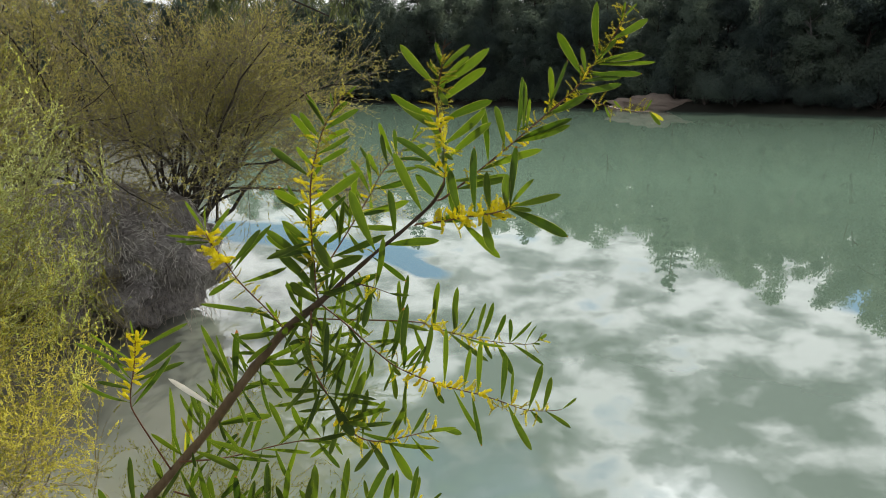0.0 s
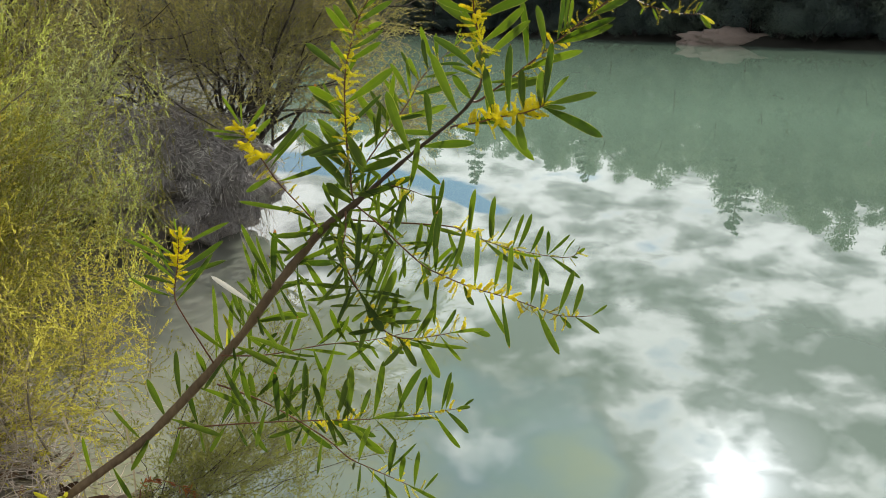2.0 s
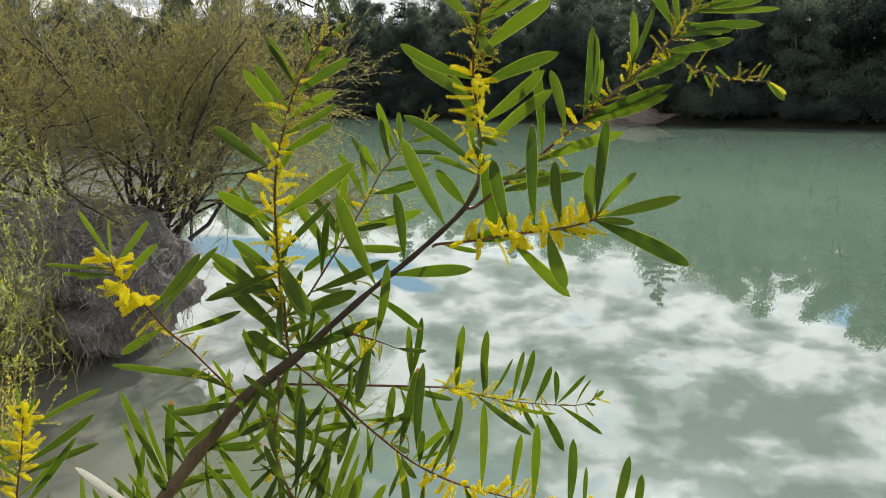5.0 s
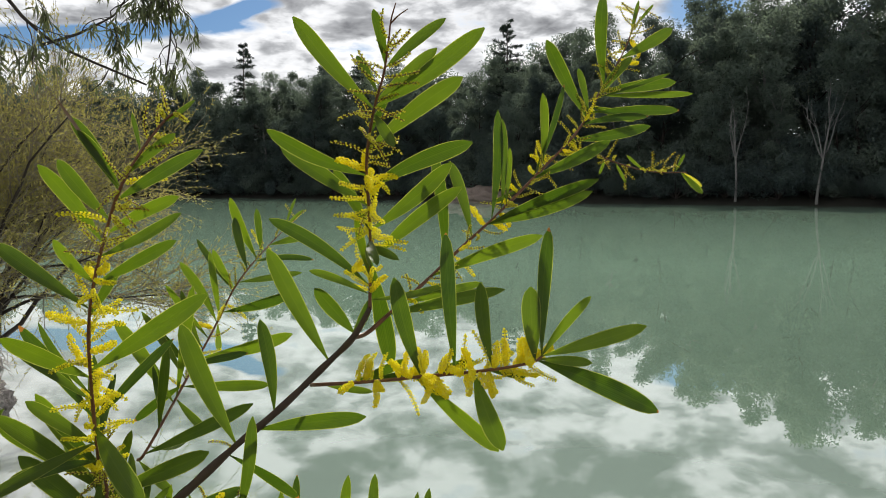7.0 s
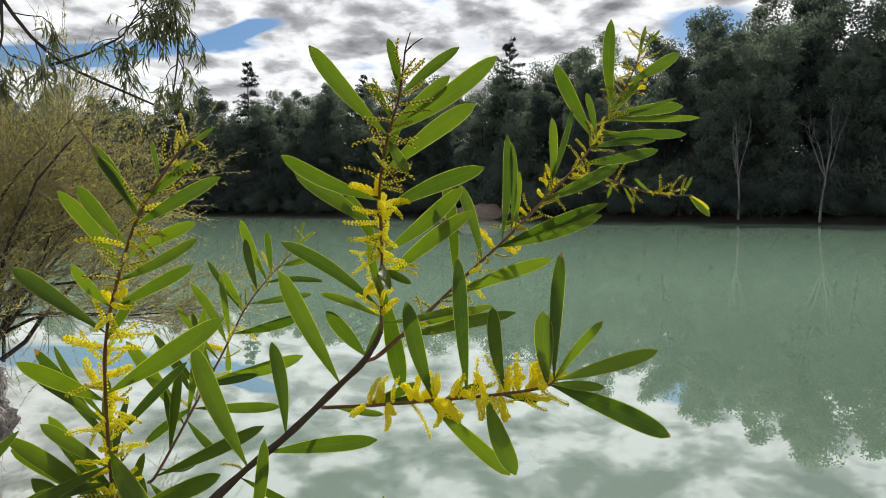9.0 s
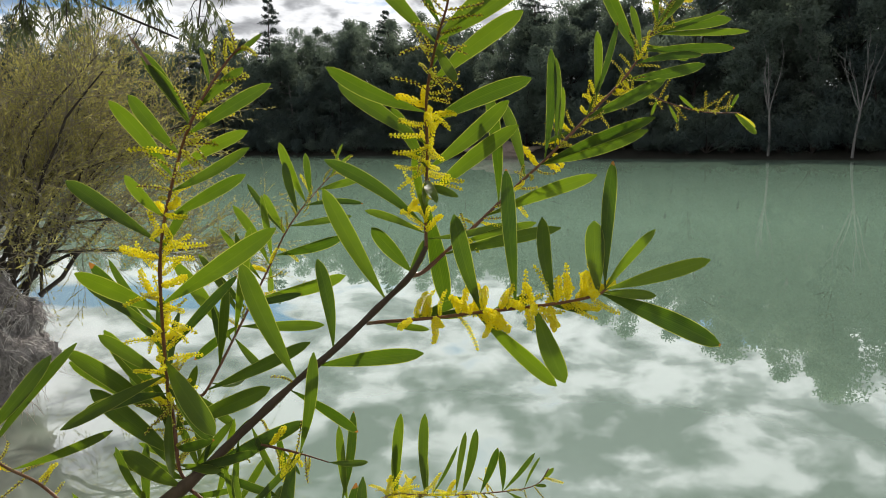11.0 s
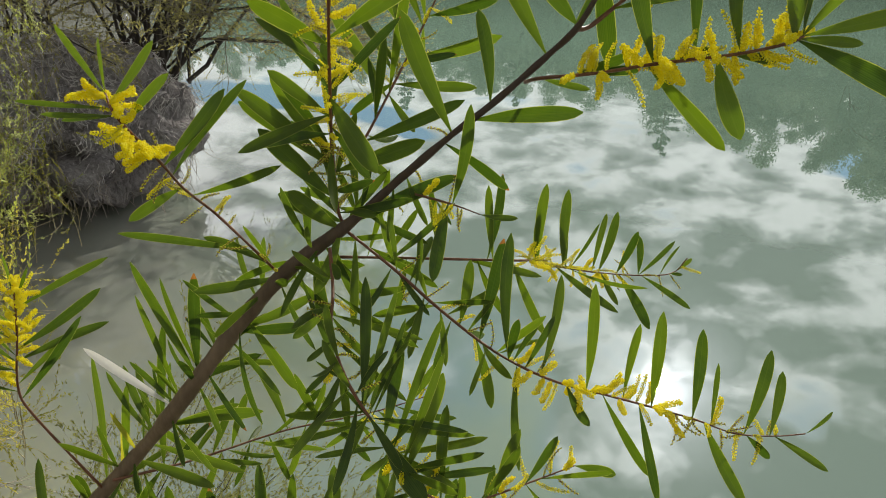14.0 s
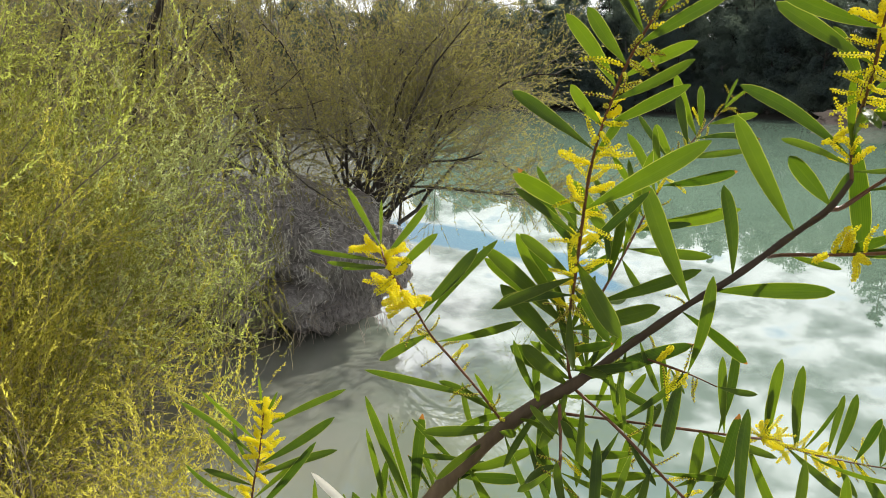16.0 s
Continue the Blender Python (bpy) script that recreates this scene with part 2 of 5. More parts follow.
def water_material():
    """Milky green lake water, brown with silt in the shallows of the near cove."""
    mat, n, out = material("lake_water")
    pos = where(n)
    s = n.add("ShaderNodeSeparateXYZ", Vector=pos)
    cloudy = n.noise(pos, 0.12, 4.0)
    murk = n.noise(pos, 1.4, 5.0, 0.6, 0.5)
    green = n.mix(cloudy, (0.315, 0.485, 0.360), (0.350, 0.520, 0.385))
    # Near water painted darker, standing in for dimmer light at steep view.
    near_dim = n.ramp(n.math("ADD", n.math("MULTIPLY", s.outputs["Y"], 0.07), n.math("MULTIPLY", murk, 0.2)), (0.25, 1.0), (0.95, 0.0))
    green = n.mix(n.math("MULTIPLY", near_dim, 0.7), green, (0.160, 0.228, 0.165))
    reach = n.math("ADD", n.math("MULTIPLY", s.outputs["Y"], 0.28), n.math("MULTIPLY", s.outputs["X"], 0.85))
    silt = n.ramp(n.math("ADD", n.math("MULTIPLY", reach, 0.25), n.math("ADD", n.math("MULTIPLY", murk, 0.3), 0.34)), (0.35, 1.0), (0.68, 0.0))
    colour = n.mix(silt, green, (0.430, 0.428, 0.368))
    ripple = n.noise(pos, 3.0, 3.0, 0.5, 0.2)
    swell = n.noise(pos, 0.5, 2.0)
    b = n.add("ShaderNodeBump", Height=n.math("ADD", n.math("MULTIPLY", ripple, 0.12), swell), Strength=0.06, Distance=0.02)
    d = n.add("ShaderNodeBsdfDiffuse", Color=colour)
    g = n.add("ShaderNodeBsdfGlossy", Color=(1, 1, 1), Roughness=0.004)
    n.put(g.inputs["Normal"], b.outputs[0])
    f = n.add("ShaderNodeFresnel", IOR=1.5)
    n.put(f.inputs["Normal"], b.outputs[0])
    gloss = n.ramp(f.outputs[0], (0.04, 0.36), (0.12, 0.40), (0.28, 0.53), (0.58, 0.57), (0.78, 0.72), (0.94, 0.88))
    m = n.add("ShaderNodeMixShader", Fac=gloss)
    n.put(m.inputs[1], d.outputs[0])
    n.put(m.inputs[2], g.outputs[0])
    n.put(out.inputs[0], m.outputs[0])
    return mat


def ground_material():
    """Dry sandy soil, mottled with dark humus and, away from the water, grass."""
    mat, n, out = material("soil")
    pos = where(n)
    fine = n.noise(pos, 40.0, 8.0, 0.7)
    wide = n.noise(pos, 1.1, 5.0)
    far = n.noise(pos, 0.05, 4.0)
    soil = n.mix(fine, (0.150, 0.128, 0.108), (0.470, 0.425, 0.375))
    soil = n.mix(n.ramp(wide, (0.48, 0.0), (0.66, 0.8)), soil, (0.14, 0.11, 0.08))
    soil = n.mix(n.ramp(far, (0.40, 0.0), (0.52, 1.0)), soil, (0.045, 0.050, 0.020))
    # Ground turns darker between 15 and 30 m out, to match the undergrowth.
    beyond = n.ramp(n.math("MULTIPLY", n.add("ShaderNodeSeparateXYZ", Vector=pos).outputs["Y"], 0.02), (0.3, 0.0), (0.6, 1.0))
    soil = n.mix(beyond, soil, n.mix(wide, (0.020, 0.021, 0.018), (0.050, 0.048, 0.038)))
    principled(n, out, soil, 0.95, 0.1, fine, 0.8, 0.02)
    return mat


def rock_material(name, dark, light):
    mat, n, out = material(name)
    pos = where(n)
    a = n.noise(pos, 9.0, 8.0, 0.7, 0.4)
    b = n.noise(pos, 70.0, 6.0, 0.7)
    run = n.add("ShaderNodeMapping", Vector=pos)
    run.inputs["Scale"].default_value = (1.0, 1.0, 0.3)
    streak = n.noise(run.outputs[0], 42.0, 7.0, 0.7, 0.8)
    fac = n.math("ADD", n.math("MULTIPLY", a, 0.7), n.math("ADD", n.math("MULTIPLY", n.math("SUBTRACT", b, 0.5), 0.6), n.math("MULTIPLY", n.math("SUBTRACT", streak, 0.45), 1.5)), clamp=True)
    principled(n, out, n.mix(fac, dark, light), 0.95, 0.1, n.math("ADD", n.math("ADD", a, streak), n.math("MULTIPLY", b, 0.4)), 1.0, 0.04)
    return mat


PHYLLODE = phyllode_material()
DRY_LEAF = plain_leaf_material("dry_pale_leaf", (0.86, 0.84, 0.78), (0.82, 0.79, 0.70))
DRY_GRASS = plain_leaf_material("dry_grass", (0.46, 0.41, 0.31), (0.40, 0.34, 0.22))
YOUNG_LEAF = plain_leaf_material("young_yellow_leaf", (0.35, 0.36, 0.03), (0.75, 0.70, 0.04))
LITTER = litter_material()
BARK = bark_material("wattle_bark", (0.038, 0.026, 0.015), (0.330, 0.235, 0.130), 90.0, 0.7, (0.115, 0.080, 0.054))
TWIG_BARK = bark_material("twig_bark", (0.085, 0.036, 0.020), (0.270, 0.125, 0.062), 200.0, 0.5)
FLOWER = flower_material("open_flower", (0.97, 0.88, 0.02), (1.0, 0.97, 0.16))
BUD = flower_material("closed_bud", (0.55, 0.53, 0.06), (0.90, 0.88, 0.20))
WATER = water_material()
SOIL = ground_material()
ROOT_SOIL = rock_material("root_bound_soil", (0.080, 0.068, 0.064), (0.780, 0.725, 0.700))
SAND = rock_material("sandstone_bank", (0.16, 0.12, 0.10), (0.52, 0.43, 0.37))
FEATHER = foliage_material("feathery_foliage", (0.240, 0.230, 0.040), (0.640, 0.600, 0.130), (0.88, 0.81, 0.13), 0.66, 0.45, 0.4, 0.35, 6.0)
FEATHER_GREEN = foliage_material("green_feathery_foliage", (0.200, 0.240, 0.050), (0.540, 0.570, 0.160), (0.74, 0.80, 0.16), 0.64, 0.42, 0.5, 0.35, 6.0)
# Darker copy of the feathery leaves: shade between the sprays put into colour.
SHADED_FEATHER = foliage_material("shaded_feathery_foliage", (0.100, 0.105, 0.020), (0.300, 0.285, 0.060), (0.42, 0.42, 0.05), 0.55, 0.5, 0.3, 0.4, 5.0)
SAGE = foliage_material("grey_green_foliage", (0.200, 0.235, 0.085), (0.480, 0.510, 0.220), (0.64, 0.70, 0.24), 0.62, 0.4, 0.6)
FEATHER_TWIG = bark_material("green_twig_bark", (0.220, 0.180, 0.080), (0.560, 0.480, 0.240), 200.0, 0.6)
GREY_FOLIAGE = foliage_material("grey_brown_foliage", (0.190, 0.180, 0.065), (0.500, 0.465, 0.180), (0.56, 0.51, 0.14), 0.48, 0.5, 0.3, 0.4, 3.5)
GREY_TWIG = bark_material("grey_twig_bark", (0.130, 0.110, 0.080), (0.340, 0.300, 0.220), 200.0, 0.7)
GUM_LEAF = foliage_material("gum_leaf", (0.055, 0.068, 0.030), (0.170, 0.190, 0.100), (0.20, 0.25, 0.08), 0.28)
# Lifted and bluish: the haze over the lake is mixed into this leaf colour.
FAR_LEAF = foliage_material("hazed_forest_leaf", (0.086, 0.115, 0.124), (0.210, 0.252, 0.200), (0.215, 0.275, 0.185), 0.48, 0.8, 0.03, 0.10, 0.30, 0.8)
PINE_LEAF = foliage_material("pine_leaf", (0.036, 0.052, 0.048), (0.085, 0.110, 0.090), (0.12, 0.16, 0.11), 0.2, 0.8, 0.04, 0.18, 0.30)
DARK_BARK = bark_material("dark_bark", (0.020, 0.016, 0.014), (0.085, 0.070, 0.058), 40.0)
PALE_BARK = bark_material("pale_gum_bark", (0.11, 0.105, 0.10), (0.30, 0.285, 0.27), 3.0)
STICK = bark_material("dry_stick", (0.26, 0.22, 0.18), (0.66, 0.59, 0.51), 300.0, 0.85)
RUST_LEAF = plain_leaf_material("rusty_dead_leaf", (0.34, 0.11, 0.035), (0.50, 0.16, 0.04))
SEEDLING = foliage_material("seedling_leaf", (0.085, 0.095, 0.025), (0.290, 0.290, 0.090), (0.40, 0.42, 0.09), 0.45)
FIBRE = bark_material("dry_fibre", (0.50, 0.47, 0.45), (0.92, 0.88, 0.84), 300.0, 0.85)


# ---- building helpers ----
def part(name, mesh, mat, parent=None, label=""):
    """Link a mesh (or a bmesh) as one object under a thing or a part."""
    if isinstance(mesh, bmesh.types.BMesh):
        bm, mesh = mesh, bpy.data.meshes.new(name)
        bm.to_mesh(mesh)
        bm.free()
    if mat is not None and not mesh.materials:
        mesh.materials.append(mat)
    ob = new(name, mesh)
    ob.parent = parent
    return tagged(ob, label)


def arrays_mesh(name, verts, faces, smooth=False):
    """A mesh from arrays: verts (n, 3), faces (m, 3 or 4)."""
    verts, faces = np.asarray(verts, np.float32), np.asarray(faces, np.int32)
    mesh = bpy.data.meshes.new(name)
    k = faces.shape[1]
    mesh.vertices.add(len(verts))
    mesh.vertices.foreach_set("co", verts.ravel())
    mesh.loops.add(faces.size)
    mesh.loops.foreach_set("vertex_index", faces.ravel())
    mesh.polygons.add(len(faces))
    mesh.polygons.foreach_set("loop_start", np.arange(len(faces), dtype=np.int32) * k)
    if smooth:
        mesh.polygons.foreach_set("use_smooth", np.ones(len(faces), bool))
    mesh.update(calc_edges=True)
    mesh.validate()
    return mesh


def unit(v):
    return v / np.maximum(np.linalg.norm(v, axis=-1, keepdims=True), 1e-9)


def blades(rng, base, way, length, width, bow=0.15):
    """Narrow leaves: arrays of base points and directions, each leaf two bent quads. Returns verts and faces."""
    n = len(base)
    way = unit(way)
    side = unit(np.cross(way, rng.normal(size=(n, 3))))
    up = np.cross(side, way)
    length, width = np.broadcast_to(length, n)[:, None], np.broadcast_to(width, n)[:, None]
    mid = base + way * length * 0.5 + up * length * bow * rng.uniform(-1, 1, (n, 1))
    tip = base + way * length
    v = np.stack([base, mid - side * width / 2, tip, mid + side * width / 2], 1).reshape(-1, 3)
    return v, np.arange(4 * n).reshape(n, 4)


def rods(paths, r0, r1, sides=3):
    """Thin tapered rods along many paths of equal length: paths (n, k, 3). Returns verts and faces."""
    paths = np.asarray(paths, float)
    n, k, _ = paths.shape
    run = unit(np.gradient(paths, axis=1))
    ref = np.where(np.abs(run[..., 2:3]) > 0.9, np.array([1.0, 0, 0]), np.array([0, 0, 1.0]))
    a = unit(np.cross(run, ref))
    b = np.cross(run, a)
    r = (np.asarray(r0, float).reshape(-1, 1) * (1 - np.linspace(0, 1, k)) + np.asarray(r1, float).reshape(-1, 1) * np.linspace(0, 1, k))
    r = np.broadcast_to(r, (n, k))
    ang = np.arange(sides) * 2 * np.pi / sides
    ring = paths[:, :, None] + r[..., None, None] * (a[:, :, None] * np.cos(ang)[:, None] + b[:, :, None] * np.sin(ang)[:, None])
    idx = np.arange(n * k * sides).reshape(n, k, sides)
    nxt = np.roll(idx, -1, axis=2)
    f = np.stack([idx[:, :-1], nxt[:, :-1], nxt[:, 1:], idx[:, 1:]], -1).reshape(-1, 4)
    return ring.reshape(-1, 3), f


def curve_points(pts, count):
    """Evenly spaced points on a smooth line through pts."""
    pts = np.asarray(pts, float)
    d = np.r_[0, np.cumsum(np.linalg.norm(np.diff(pts, axis=0), axis=1))]
    u = np.linspace(0, d[-1], count)
    lin = np.stack([np.interp(u, d, pts[:, i]) for i in range(3)], 1)
    for _ in range(3):
        lin[1:-1] = lin[1:-1] * 0.5 + (lin[:-2] + lin[2:]) * 0.25
    return lin


def bent_paths(rng, start, way, length, k=6, droop=0.0, wander=0.15):
    """Random bent lines from start points along directions: (n, k, 3)."""
    n = len(start)
    way = unit(np.asarray(way, float))
    length = np.broadcast_to(length, n)
    out, p, d = [np.asarray(start, float)], np.asarray(start, float), way
    for _ in range(k - 1):
        d = unit(d + rng.normal(size=(n, 3)) * wander + np.array([0, 0, -droop]))
        p = p + d * (length / (k - 1))[:, None]
        out.append(p)
    return np.stack(out, 1)


def along(paths, count, rng, lo=0.1, hi=1.0):
    """count points on each path, with the local directions."""
    n, k, _ = paths.shape
    u = rng.uniform(lo, hi, (n, count)) * (k - 1)
    i = np.minimum(u.astype(int), k - 2)
    f = (u - i)[..., None]
    rows = np.arange(n)[:, None]
    a, b = paths[rows, i], paths[rows, i + 1]
    return (a * (1 - f) + b * f).reshape(-1, 3), unit(b - a).reshape(-1, 3)


def joined(*pairs):
    v, f, at = [], [], 0
    for verts, faces in pairs:
        v.append(verts)
        f.append(faces + at)
        at += len(verts)
    return np.concatenate(v), np.concatenate(f)


# ---- ground, water, far shore ----
def shore_far(az):
    """Distance of the far waterline by azimuth (radians from +y to +x)."""
    a = math.degrees(az)
    return float(np.interp(a, (-95, -60, -35, -12, 4, 17, 30, 45, 70, 95), (30, 60, 110, 150, 120, 88, 80, 76, 60, 40)))


def near_edge(x):
    """y of the near waterline; the bank lies on the camera's side of it."""
    return float(np.interp(x, (-6.0, -3.0, -2.35, -2.0, -1.75, -1.45, -1.2, -0.6, 0.2, 1.5, 6.0), (9.0, 6.6, 5.1, 3.4, 2.7, 2.15, 1.85, 1.60, 1.45, 1.3, 1.0)))


def land(x, y):
    """Height of the ground."""
    r, az = math.hypot(x, y), math.atan2(x, y)
    inland = near_edge(x) - y if r < 40 else -1.0
    wob = noise.noise(Vector((x * 1.3, y * 1.3, 0.3)))
    if y < 0.3 and abs(az) > 1.5 or inland > 0:
        return 0.02 + 0.16 * (1 - math.exp(-max(inland, 0.0) * 3.0)) + 0.05 * wob * min(1.0, max(inland, 0) * 4) + 0.015 * max(inland, 0)
    out = r - shore_far(az)
    if out > 0:
        return 0.5 * (1 - math.exp(-out * 0.8)) + min(out, 160) * 0.11 + 0.4 * noise.noise(Vector((x * 0.08, y * 0.08, 5.0)))
    depth = min(-inland if r < 40 else 9.0, -out, 9.0)
    return -0.03 - 0.35 * min(1.0, depth * 0.5) - 0.03 * depth


def build_ground():
    rings = [0.0] + [0.15 * 1.045 ** i for i in range(245)]
    rings = [r for r in rings if r < 3200]
    rings.append(3500.0)
    spokes = 260
    verts = [(0, 0, land(0, 0))]
    for r in rings[1:]:
        for k in range(spokes):
            a = 2 * math.pi * k / spokes
            x, y = r * math.sin(a), r * math.cos(a)
            verts.append((x, y, land(x, y)))
    idx = 1 + np.arange((len(rings) - 1) * spokes).reshape(len(rings) - 1, spokes)
    nxt = np.roll(idx, -1, axis=1)
    quads = np.stack([idx[:-1], nxt[:-1], nxt[1:], idx[1:]], -1).reshape(-1, 4)[:, ::-1]
    tris = [(0, 1 + (k + 1) % spokes, 1 + k) for k in range(spokes)]
    bm = bmesh.new()
    vs = [bm.verts.new(v) for v in verts]
    for t in tris:
        bm.faces.new([vs[i] for i in t])
    for q in quads:
        bm.faces.new([vs[i] for i in q])
    bmesh.ops.recalc_face_normals(bm, faces=bm.faces)
    for f in bm.faces:
        f.smooth = True
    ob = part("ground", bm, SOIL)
    tagged(ob, "sandy lake bank and darker wooded far shore", "ground", kind="structure")


def build_water():
    bm = bmesh.new()
    s = 400.0
    cells = 8
    bmesh.ops.create_grid(bm, x_segments=cells, y_segments=cells, size=s / 2)
    bmesh.ops.translate(bm, verts=bm.verts, vec=(0, s / 2 - 60, 0))
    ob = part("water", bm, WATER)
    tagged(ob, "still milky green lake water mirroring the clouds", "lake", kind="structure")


build_ground()
build_water()


# ---- the flowering wattle branch ----
wattle = tagged(new("wattle_branch"), "flowering wattle branch with long green leaves and yellow flower spikes", "shrub")
wattle.location = (-0.94, 1.415, 0.13)
LEAF_RNG = random.Random(11)
TOWARD = Vector((-0.05, -1.0, 0.22)).normalized()


def smooth_line(pts, steps=6):
    """Catmull-Rom through the points."""
    p = [Vector(q) for q in pts]
    p = [p[0] * 2 - p[1]] + p + [p[-1] * 2 - p[-2]]
    out = []
    for i in range(1, len(p) - 2):
        a, b, c, d = p[i - 1:i + 3]
        for k in range(steps):
            t = k / steps
            out.append(0.5 * ((2 * b) + (c - a) * t + (2 * a - 5 * b + 4 * c - d) * t * t + (3 * b - a - 3 * c + d) * t ** 3))
    out.append(p[-2])
    for _ in range(2):
        out = [out[0]] + [out[i] * 0.5 + (out[i - 1] + out[i + 1]) * 0.25 for i in range(1, len(out) - 1)] + [out[-1]]
    return out


class Twig:
    def __init__(self, line, ob):
        self.line, self.ob = line, ob
        d = [0.0]
        for a, b in zip(line, line[1:]):
            d.append(d[-1] + (b - a).length)
        self.d = d

    def at(self, s):
        """Point and direction at the share s of the length."""
        want = min(max(s, 0.0), 0.9999) * self.d[-1]
        i = max(k for k in range(len(self.d) - 1) if self.d[k] <= want)
        f = (want - self.d[i]) / max(self.d[i + 1] - self.d[i], 1e-9)
        return self.line[i].lerp(self.line[i + 1], f), (self.line[i + 1] - self.line[i]).normalized()


def in_place(ob, parent):
    """Hang ob under parent without moving its world place."""
    ob.parent = parent
    at = Vector((0, 0, 0))
    up = parent
    while up is not None:
        at += up.location
        up = up.parent
    ob.location = ob.location - at
    return ob


def tube(name, line, r0, r1, mat, sides=8, knots=0.0):
    bm = bmesh.new()
    rings = []
    for i, p in enumerate(line):
        u = i / (len(line) - 1)
        run = (line[min(i + 1, len(line) - 1)] - line[max(i - 1, 0)]).normalized()
        a = run.orthogonal().normalized() if i == 0 else (a - run * a.dot(run)).normalized()
        b = run.cross(a)
        r = (r0 * float(np.interp(u, (0, 0.40, 0.58, 0.63, 1), (1.05, 0.90, 0.66, 0.42, 0.22))) if r0 > 0.005 else r0 + (r1 - r0) * u) * (1 + knots * noise.noise(p * 40))
        rings.append([bm.verts.new(p + (a * math.cos(2 * math.pi * k / sides) + b * math.sin(2 * math.pi * k / sides)) * r) for k in range(sides)])
    for q, w in zip(rings, rings[1:]):
        for k in range(sides):
            bm.faces.new((q[k], q[(k + 1) % sides], w[(k + 1) % sides], w[k])).smooth = True
    bm.faces.new(rings[0][::-1])
    bm.faces.new(rings[-1])
    return part(name, bm, mat)


def twig(pts, r0, r1):
    """A woody twig through the points, radii in millimetres."""
    line = smooth_line(pts)
    thick = r0 > 5
    ob = tube("stem" if thick else "twig", line, r0 / 1000, r1 / 1000, BARK if thick else TWIG_BARK, 10 if thick else 7, 0.35 if thick else 0.25)
    if thick:
        tagged(ob, "brown woody main stem")
    return Twig(line, in_place(ob, wattle))


def leaf_mesh(name, reach, width, roll, bow, curl):
    """A long narrow phyllode from the origin to reach, gently bowed and folded along its midrib."""
    length = reach.length
    a = reach.normalized()
    f = (TOWARD - a * TOWARD.dot(a))
    f = f.normalized() if f.length > 0.05 else a.orthogonal().normalized()
    f = Matrix.Rotation(roll, 3, a) @ f
    side = a.cross(f)
    rows, cols = 15, (-1.0, -0.5, 0.0, 0.5, 1.0)
    verts, uvs, faces = [], [], []
    for i in range(rows):
        u = i / (rows - 1)
        spread = float(np.interp(u, (0, 0.06, 0.16, 0.33, 0.55, 0.75, 0.88, 0.96, 1), (0.07, 0.16, 0.40, 0.74, 0.98, 1.0, 0.80, 0.50, 0.10)))
        mid = a * (u * length) + f * (bow * length * 4 * u * (1 - u)) + side * (curl * length * math.sin(math.pi * u))
        tilt = (u - 0.5) * 0.35
        for c in cols:
            half = width * 0.5 * spread * c
            verts.append(mid + side * half * math.cos(tilt) + f * (half * math.sin(tilt) + abs(c) ** 2 * width * 0.10 * spread))
            uvs.append((0.5 + c * 0.5, u))
    w = len(cols)
    for i in range(rows - 1):
        for k in range(w - 1):
            q = i * w + k
            faces.append((q, q + 1, q + w + 1, q + w))
    mesh = bpy.data.meshes.new(name)
    mesh.from_pydata(verts, [], faces)
    layer = mesh.uv_layers.new(name="UVMap")
    for loop in mesh.loops:
        layer.data[loop.index].uv = uvs[loop.vertex_index]
    for p in mesh.polygons:
        p.use_smooth = True
    return mesh


def leaves(on, rows, mat=None, label=""):
    """Leaves on a twig: share of its length, reach to the tip and width in millimetres."""
    for s, dx, dy, dz, width in rows:
        base, _ = on.at(s)
        mesh = leaf_mesh("leaf", Vector((dx, dy, dz)) / 1000, width * 0.83 / 1000, LEAF_RNG.uniform(-0.5, 0.5), LEAF_RNG.uniform(-0.05, 0.06), LEAF_RNG.uniform(-0.035, 0.035))
        ob = part("leaf", mesh, mat or PHYLLODE, None, label)
        ob.location = base
        in_place(ob, on.ob)


def more_leaves(on, lo, hi, count, length, width):
    """Further leaves along a stretch of a twig, standing off it and hanging or rising as the others do."""
    for i in range(count):
        s = lo + (hi - lo) * (i + LEAF_RNG.uniform(0, 1)) / count
        base, run = on.at(s)
        out = Matrix.Rotation(LEAF_RNG.uniform(0, 2 * math.pi), 3, run) @ run.orthogonal().normalized()
        reach = (out * 0.9 + run * LEAF_RNG.uniform(0.1, 0.9) + Vector((0, 0, LEAF_RNG.uniform(-0.5, 0.4)))).normalized() * LEAF_RNG.uniform(*length)
        leaves(on, [(s, *(reach * 1000), LEAF_RNG.uniform(*width))])


